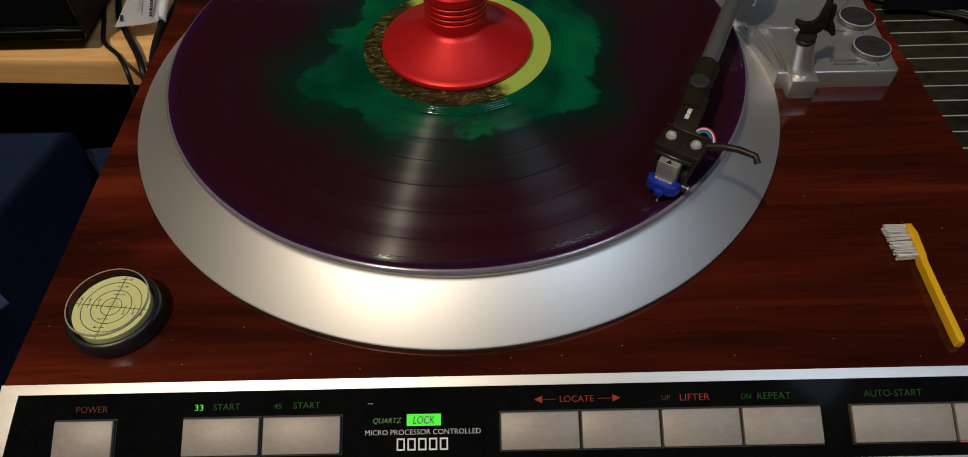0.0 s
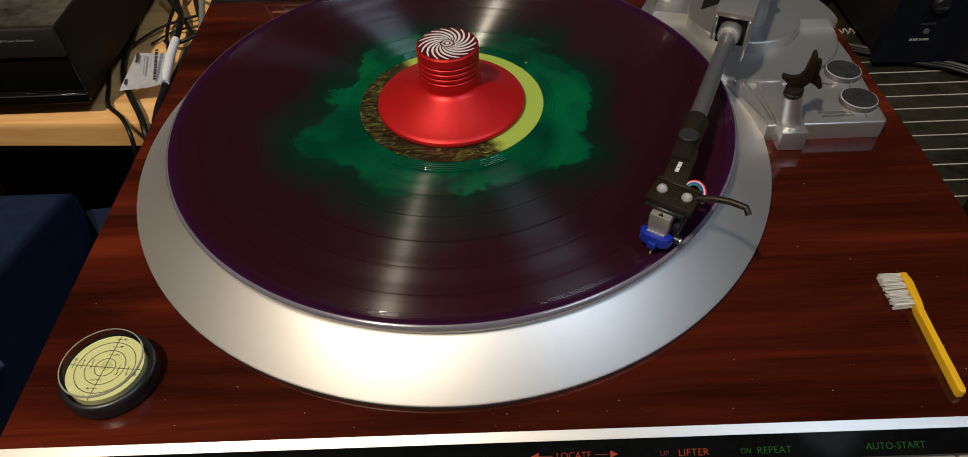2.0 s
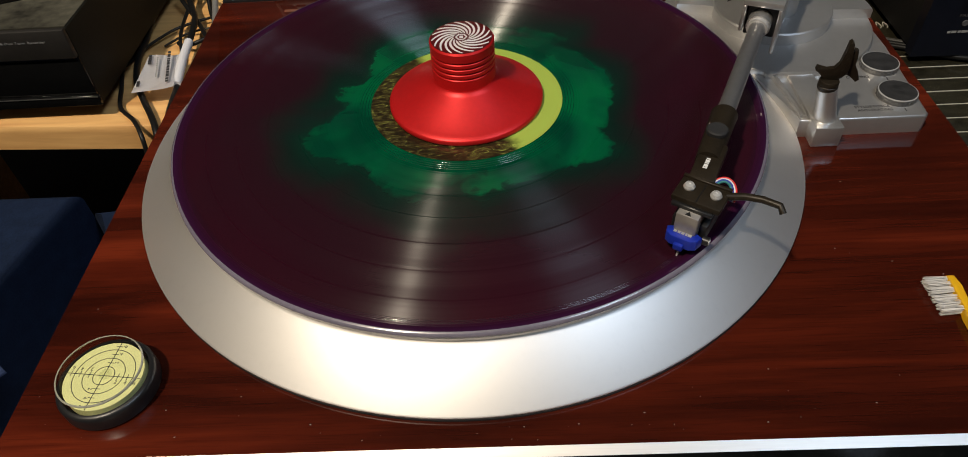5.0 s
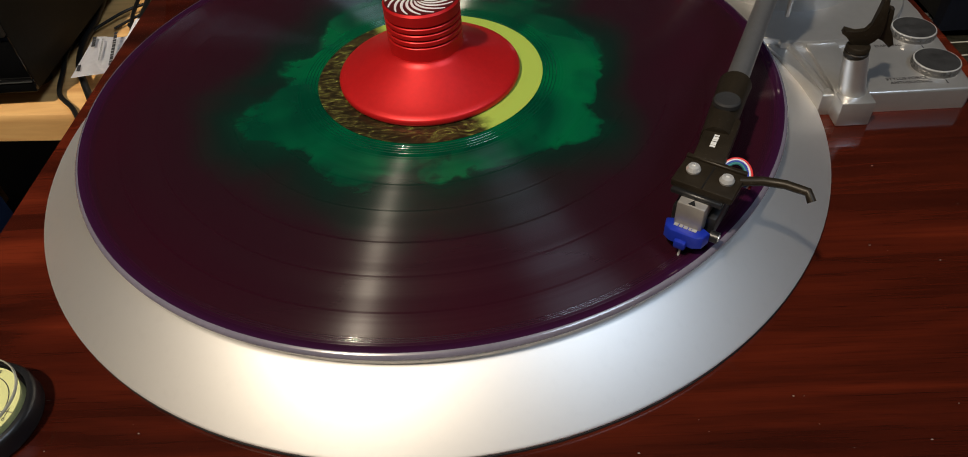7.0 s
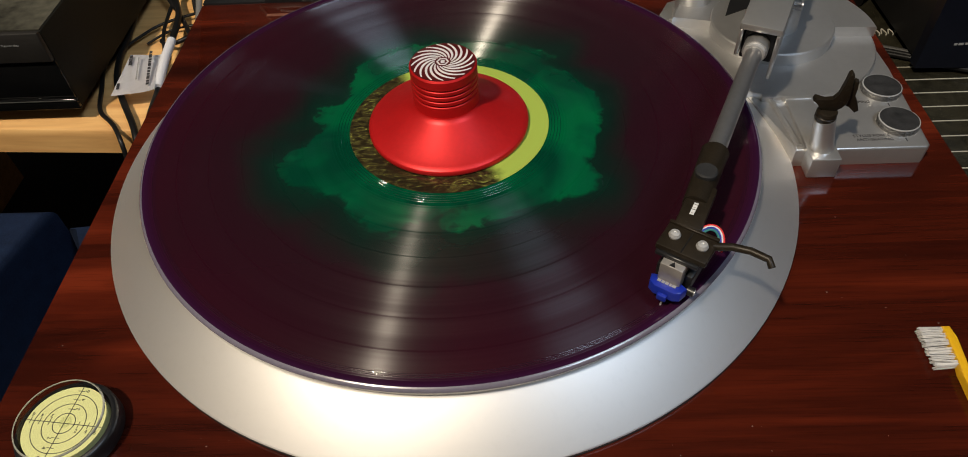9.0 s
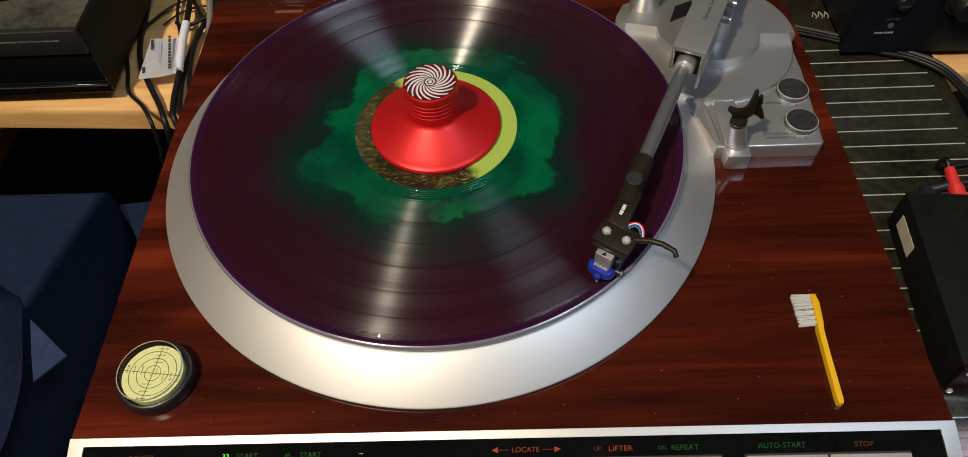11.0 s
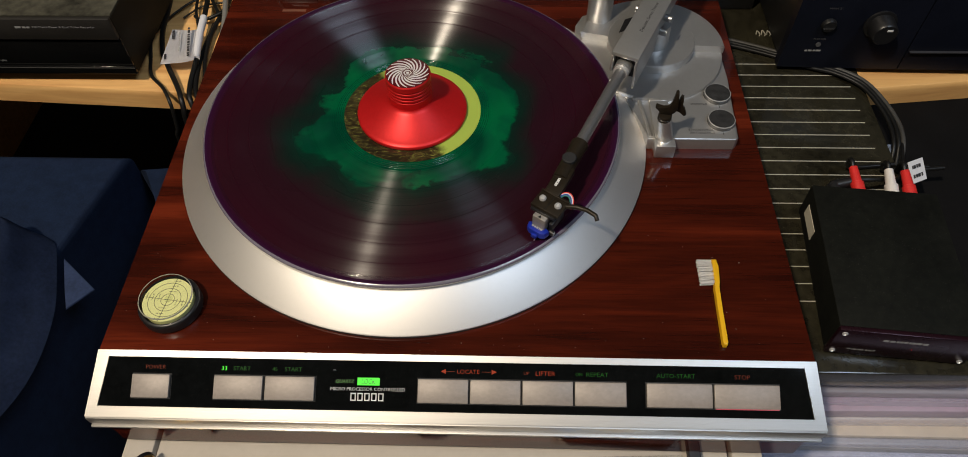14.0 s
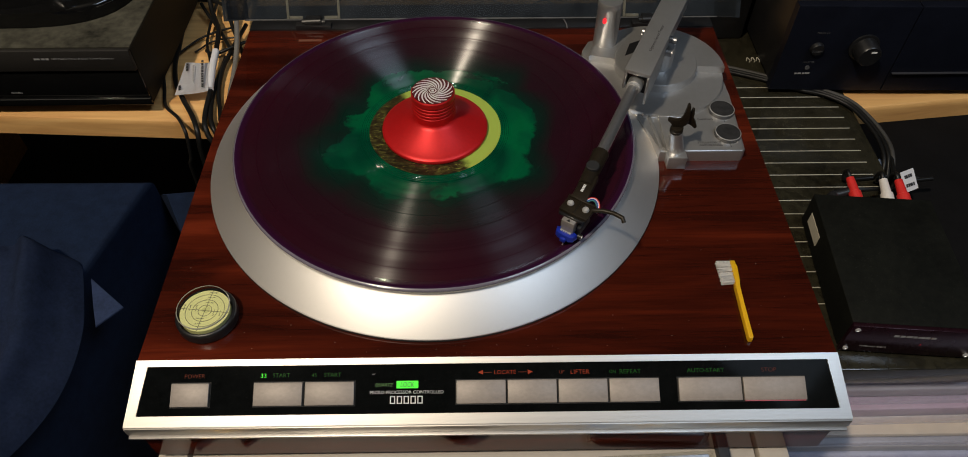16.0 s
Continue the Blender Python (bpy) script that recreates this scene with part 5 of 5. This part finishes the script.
part("dish", lathe([(0, 0.0), (0.070, 0.0), (0.078, 0.003), (0.080, 0.010), (0.074, 0.012), (0.0, 0.0105)], (-0.4450, 0.4500, 0.0200), 64), GLOSS, st)
part("neck", lathe([(0, 0.0), (0.030, 0.0), (0.024, 0.02), (0.022, 0.20), (0, 0.20)], (-0.4600, 0.4900, 0.0310), 40), GLOSS, st)

# cables over the desk edge
runs = (
    ("thick black cable with a white sleeve, dropping over the desk edge", 0.0026, ((-0.3140, 0.5300, -0.020), (-0.3002, 0.4801, -0.058), (-0.2850, 0.4444, -0.060), (-0.2790, 0.4108, -0.060), (-0.2750, 0.3756, -0.060), (-0.2700, 0.3424, -0.062), (-0.2687, 0.3080, -0.0665), (-0.2640, 0.2890, -0.072), (-0.2560, 0.2830, -0.110), (-0.2500, 0.2820, -0.30))),
    ("black cable looping at the desk edge", 0.0023, ((-0.2690, 0.4000, -0.067), (-0.2690, 0.3456, -0.067), (-0.2640, 0.3120, -0.066), (-0.2590, 0.2950, -0.066), (-0.2540, 0.2860, -0.075), (-0.2470, 0.2830, -0.110), (-0.2430, 0.2820, -0.30))),
    ("black cable running down past the media player", 0.0025, ((-0.3370, 0.5200, -0.030), (-0.3283, 0.4645, -0.060), (-0.3230, 0.4223, -0.066), (-0.3190, 0.3900, -0.066), (-0.3087, 0.3559, -0.065), (-0.2967, 0.3332, -0.066), (-0.2798, 0.3050, -0.067), (-0.2732, 0.2890, -0.074), (-0.2750, 0.2840, -0.101), (-0.2780, 0.2830, -0.20))),
    ("thin black cable hanging far below the desk edge", 0.0017, ((-0.3240, 0.4100, -0.067), (-0.3290, 0.3840, -0.067), (-0.3194, 0.3495, -0.067), (-0.3113, 0.3240, -0.068), (-0.2948, 0.3060, -0.068), (-0.2850, 0.2900, -0.074), (-0.2875, 0.2860, -0.101), (-0.2916, 0.2850, -0.124), (-0.2940, 0.2850, -0.26))),
    ("thin black cable in the tangle behind the tag", 0.0015, ((-0.2880, 0.5100, -0.030), (-0.2949, 0.4924, -0.055), (-0.2971, 0.4523, -0.064), (-0.2933, 0.4219, -0.066), (-0.2824, 0.3894, -0.066), (-0.2771, 0.3621, -0.067))),
    ("thin black cable crossing the desk", 0.0012, ((-0.2700, 0.4560, -0.066), (-0.2984, 0.4388, -0.066), (-0.3137, 0.4204, -0.067), (-0.3225, 0.4041, -0.068), (-0.3291, 0.3849, -0.069))),
    ("thin dark lead lying across the desk", 0.0010, ((-0.3053, 0.4129, -0.069), (-0.2918, 0.4293, -0.068), (-0.2771, 0.4329, -0.066), (-0.2600, 0.4360, -0.066))),
    ("black cable lying across the tangle", 0.0020, ((-0.3400, 0.5000, -0.058), (-0.3285, 0.4970, -0.058), (-0.3093, 0.4947, -0.058), (-0.2963, 0.4883, -0.056), (-0.2700, 0.4700, -0.055))),
    ("black cable slanting behind the turntable", 0.0019, ((-0.3120, 0.4850, -0.056), (-0.3008, 0.4681, -0.060), (-0.2841, 0.4444, -0.064), (-0.2694, 0.4179, -0.064), (-0.2560, 0.3950, -0.067), (-0.2480, 0.3700, -0.067))),
    ("short black cable beside the tag", 0.0018, ((-0.2920, 0.4120, -0.066), (-0.2866, 0.4072, -0.066), (-0.2748, 0.4028, -0.062), (-0.2631, 0.4087, -0.060), (-0.2500, 0.4180, -0.060))),
    ("black cable under the pale grey one", 0.0022, ((-0.2560, 0.4500, -0.060), (-0.2645, 0.4051, -0.064), (-0.2673, 0.3789, -0.066), (-0.2640, 0.3456, -0.067), (-0.2560, 0.3150, -0.067), (-0.2500, 0.2950, -0.067), (-0.2450, 0.2850, -0.090), (-0.2430, 0.2840, -0.20))),
    ("black cable coming down behind the dust cover", 0.0021, ((-0.2620, 0.5300, 0.020), (-0.2760, 0.4850, -0.030), (-0.2720, 0.4520, -0.056), (-0.2600, 0.4250, -0.066), (-0.2500, 0.4000, -0.067))),
)
for label, radius, pts in runs:
    c = thing("cable", pts[-2], label, "cable", group="cables over the desk edge")
    part("lead", tube(pts, radius, 10), CABLE, c)
gc = thing("grey_cable", (-0.236, 0.38, -0.05), "thick pale grey cable beside the turntable", "cable")
part("lead", tube([(-0.2800, 0.54, 0.040), (-0.2760, 0.50, -0.010), (-0.2640, 0.455, -0.038), (-0.2560, 0.415, -0.050), (-0.2530, 0.38, -0.060), (-0.2500, 0.33, -0.066), (-0.2460, 0.297, -0.0665), (-0.2420, 0.283, -0.13), (-0.2400, 0.282, -0.30)], 0.0027, 12), surface("pale_grey_cable", (0.17, 0.165, 0.155), 0.45, 0, 0.15, 60), gc)
tg = thing("cable_tag", (-0.277, 0.345, -0.06), "white printed tag wrapped round a cable", "label tag")
bm = bmesh.new()
sheet = []
near_a, near_b, far_a, far_b = Vector((-0.3010, 0.3285, -0.0600)), Vector((-0.2690, 0.3330, -0.0560)), Vector((-0.3010, 0.3760, -0.0590)), Vector((-0.2765, 0.3815, -0.0560))
for i in range(13):
    f = i / 12
    curl = Vector((0, 0, 0.0042 * (1 - f) ** 2 + 0.0015 * math.sin(5 * f)))
    sheet.append((bm.verts.new(near_a.lerp(near_b, f) + curl * 0.4 - Vector((0, 0.0016 * math.sin(3.1 * f), 0))), bm.verts.new(far_a.lerp(far_b, f) + curl - Vector((0, 0.0026 * math.sin(3.1 * f), 0)))))
for i in range(12):
    bm.faces.new((sheet[i][0], sheet[i + 1][0], sheet[i + 1][1], sheet[i][1]))
bmesh.ops.solidify(bm, geom=bm.faces[:], thickness=0.0003)
part("paper", bm, PAPER, tg, smooth=60)
part("rolled_edge", tube([(-0.2775, 0.4010, -0.0590), (-0.2750, 0.3756, -0.0590), (-0.2700, 0.3400, -0.0605)], 0.0036, 16, False), PAPER, tg)
lie = Matrix.Rotation(radians(-78), 4, "Z") @ Matrix.Rotation(radians(5), 4, "Y")
for x, y, z, w, h, mat in ((-0.2790, 0.3560, -0.0534, 0.0400, 0.0030, DARK_PRINT), (-0.2965, 0.3660, -0.0530, 0.0120, 0.0034, DARK_PRINT), (-0.2975, 0.3370, -0.0560, 0.0070, 0.0030, DARK_PRINT), (-0.2880, 0.3560, -0.0536, 0.0260, 0.0014, GREY_PRINT)):
    bars(Matrix.Translation((x, y, z)) @ lie, w, h * 0.75, 11, mat, tg)


def cloth(name, outline, cells, height, thing_ob, material, thick=0.002):
    """A folded sheet over a four-cornered plan, with a height for each (u, v)."""
    bm = bmesh.new()
    nu, nv = cells
    grid = []
    a, b, c, d = [Vector(p) for p in outline]
    for i in range(nu + 1):
        row = []
        for j in range(nv + 1):
            u, v = i / nu, j / nv
            p = (a * (1 - u) + b * u) * (1 - v) + (d * (1 - u) + c * u) * v
            row.append(bm.verts.new(p + Vector(height(u, v))))
        grid.append(row)
    for i in range(nu):
        for j in range(nv):
            bm.faces.new((grid[i][j], grid[i + 1][j], grid[i + 1][j + 1], grid[i][j + 1]))
    bmesh.ops.solidify(bm, geom=bm.faces[:], thickness=thick)
    return part(name, bm, material, thing_ob, smooth=80)


# navy armchair block, ridge towards the turntable
ch = thing("armchair", (-0.45, 0.05, -0.80), "dark navy upholstered armchair beside the turntable", "armchair")
outl = [(-0.80, 0.195), (-0.276, 0.192), (-0.318, 0.020), (-0.345, -0.32), (-0.80, -0.32)]
bm = prism(outl[::-1], -0.42, -0.0360, 0.006, seg=3)
part("armrest", bm, NAVY, ch, "navy fabric armrest")
part("back_wedge", prism([(-0.2757, 0.192), (-0.2360, 0.196), (-0.2320, 0.130), (-0.2400, 0.146)][::-1], -0.42, -0.0520, 0.004), NAVY, ch)
part("base", box((-0.80, -0.30, -0.80), (-0.36, 0.18, -0.4205), 0.01), NAVY, ch)
gar = thing("folded_garment", (-0.36, 0.02, -0.034), "slate blue garment draped over the armchair", "clothing")
hem = smooth_line([(-0.3118, 0.1076, 0), (-0.3020, 0.1009, 0), (-0.2930, 0.0771, 0), (-0.2850, 0.0475, 0), (-0.2835, 0.0122, 0), (-0.2900, -0.0200, 0), (-0.3080, -0.0600, 0), (-0.3500, -0.1400, 0), (-0.4500, -0.3300, 0)], 8)


def drape(u, v):
    """Offsets that draw the sheet out to its curved hem, in soft folds that roll down at the hem."""
    k = v * (len(hem) - 1)
    p, q = hem[int(k)], hem[min(int(k) + 1, len(hem) - 1)]
    edge = p.lerp(q, k - int(k))
    start = Vector((-0.66, 0.0950 - 0.4250 * v, 0))
    at = start.lerp(edge, u)
    fall = max(0.0, (u - 0.93) / 0.07)
    fold = 0.0060 * math.sin(44 * u * u + 3 * v) * (1 - 0.3 * u) + 0.004 * math.sin(9 * v + 7 * u) + 0.005 * noise.noise(Vector((u * 9, v * 6, 0.3)))
    peak = 0.014 * math.exp(-(((u - 0.93) / 0.06) ** 2)) * (1 - 0.6 * v)
    return (at.x, at.y, -0.021 + fold * (1 - fall) + peak * (1 - fall) - 0.5 * max(0.0, at.x + 0.325) * v - 0.012 * fall * fall)


cloth("cloth", ((0, 0, 0), (0, 0, 0), (0, 0, 0), (0, 0, 0)), (80, 70), drape, gar, SLATE)
part("flap", prism([(-0.2897, 0.0882), (-0.2579, 0.0623), (-0.2722, 0.0459), (-0.2790, 0.0620)][::-1], -0.0335, -0.0320, 0.0006, Matrix.Identity(4)), SLATE, gar, "stiff pointed flap")

# ---- things on the cabinet front ----
pen = thing("brass_tube", (-0.17, -0.07, -0.0722), "brass-coloured tube with a black end cap", "tube")
a, b = Vector((-0.2010, -0.0500, -0.0640)), Vector((-0.1180, -0.1130, -0.0640))
part("tube", tube([a, b], 0.0082, 28, False), GOLD, pen)
part("end_cap", tube([a - (b - a).normalized() * 0.0022, a + (b - a).normalized() * 0.0004], 0.0086, 28, False), BLACK, pen)
SLATE_GREY = surface("slate_grey_matt", (0.034, 0.038, 0.048), 0.6, 0, 0.2, 60, 0.1)
# flat dark slab added in place of the tube's cast shadow
wal = thing("dark_case", (-0.14, -0.08, -0.0722), "slate grey slab standing in for the brass tube's shadow", "case")
part("body", box((-0.0200, -0.0600, 0.0002), (0.0100, 0.0, 0.0060), 0.0015, 2, Matrix.Translation((-0.1710, -0.0500, -0.0724)) @ Matrix.Rotation(radians(52), 4, "Z")), SLATE_GREY, wal)
bb = thing("record_brush", (-0.022, -0.07, -0.0722), "round brush with reddish brown bristles", "brush")
rnd = random.Random(2)
hairs = []
for k in range(1600):
    ang, rr = rnd.uniform(0, 2 * math.pi), 0.0205 * math.sqrt(rnd.random())
    c = Vector((-0.020 + rr * math.cos(ang), -0.067 + rr * math.sin(ang), -0.0640))
    hairs.append(tube([c, c + Vector((math.cos(ang) * 0.0016 * rr / 0.021, math.sin(ang) * 0.0016 * rr / 0.021, 0.0124 - 0.0054 * (rr / 0.021) ** 2 + rnd.uniform(-0.0003, 0.0003)))], 0.00034, 4, False))
hairs.append(lathe([(0, 0), (0.021, 0), (0.0215, 0.005), (0.019, 0.0082), (0.012, 0.0106), (0, 0.0114)], (-0.020, -0.067, -0.0640), 40))
part("bristles", joined(*hairs), BROWN_BRISTLE, bb, "reddish brown bristle pad", smooth=0)
part("back", lathe([(0, 0), (0.020, 0), (0.022, 0.002), (0.022, 0.009), (0, 0.009)], (-0.020, -0.067, -0.0723), 40), BLACK, bb)
cas = thing("cassette", (0.11, -0.08, -0.0722), "audio cassette in a clear case with a pale blue card", "cassette")
KM = Matrix.Translation((0.1060, -0.0400, -0.0722)) @ Matrix.Rotation(radians(2.5), 4, "Z")
card = part("card", box((-0.0370, -0.1050, 0.0014), (0.0370, -0.0014, 0.0135), 0.0006, 1, KM), surface("pale_blue_card", (0.42, 0.52, 0.72), 0.45, 0, 0.3, 45), cas, "pale blue and white printed card")
part("case", box((-0.0395, -0.1090, 0.0), (0.0395, 0.0, 0.0160), 0.0010, 2, KM), CLEAR, cas, "clear plastic case").visible_shadow = False
INK_BLUE = surface("blue_ink", (0.02, 0.06, 0.30), 0.45)
part("pale_disc", lathe([(0, 0), (0.027, 0), (0.027, 0.0001), (0, 0.0001)], (0, 0, 0), 48, m=KM @ Matrix.Translation((0.002, -0.038, 0.01355))), surface("pale_disc_print", (0.66, 0.68, 0.70), 0.45, 0, 0.08, 40), card, "pale round print", smooth=0)
for y in (-0.0050, -0.0066, -0.0082, -0.0150, -0.0166, -0.0182):
    part("stripe", box((-0.0060, y - 0.0005, 0.0136), (0.0044, y + 0.0005, 0.0139), m=KM), INK_BLUE, card, smooth=0)
part("triangle_mark", prism([(-0.0018, -0.0102), (0.0014, -0.0116), (-0.0018, -0.0130)][::-1], 0.0136, 0.0139, 0, KM), INK_BLUE, card, smooth=0)
part("yellow_sticker", box((-0.0044, -0.0360, 0.0137), (0.0112, -0.0205, 0.0141), m=KM), surface("yellow_sticker", (0.78, 0.45, 0.03), 0.45, 0, 0.06), card, "yellow paper square")
bars(KM @ Matrix.Translation((0.0155, -0.0110, 0.0139)), 0.0150, 0.0036, 4, surface("ink_navy", (0.05, 0.09, 0.24), 0.45), card, "maker_mark")
part("blue_side_print", box((-0.0366, -0.0700, 0.0136), (-0.0262, -0.0030, 0.0138), m=KM), surface("sky_blue_print", (0.12, 0.30, 0.70), 0.45, 0, 0.15, 60), card)
lettering("Re", KM @ Matrix.Translation((-0.0315, -0.0140, 0.0140)) @ Matrix.Rotation(radians(-90), 4, "Z"), 0.0165, 0.0082, WHITE, card)
bars(KM @ Matrix.Translation((-0.0165, -0.0095, 0.0139)), 0.0130, 0.0010, 6, GREY_PRINT, card)
strip = thing("dark_strip", (0.158, -0.09, -0.0722), "slate coloured strip lying beside the cassette", "strip")
part("body", box((0.1515, -0.1400, -0.0723), (0.1590, -0.0300, -0.0640), 0.001), SLATE_GREY, strip)
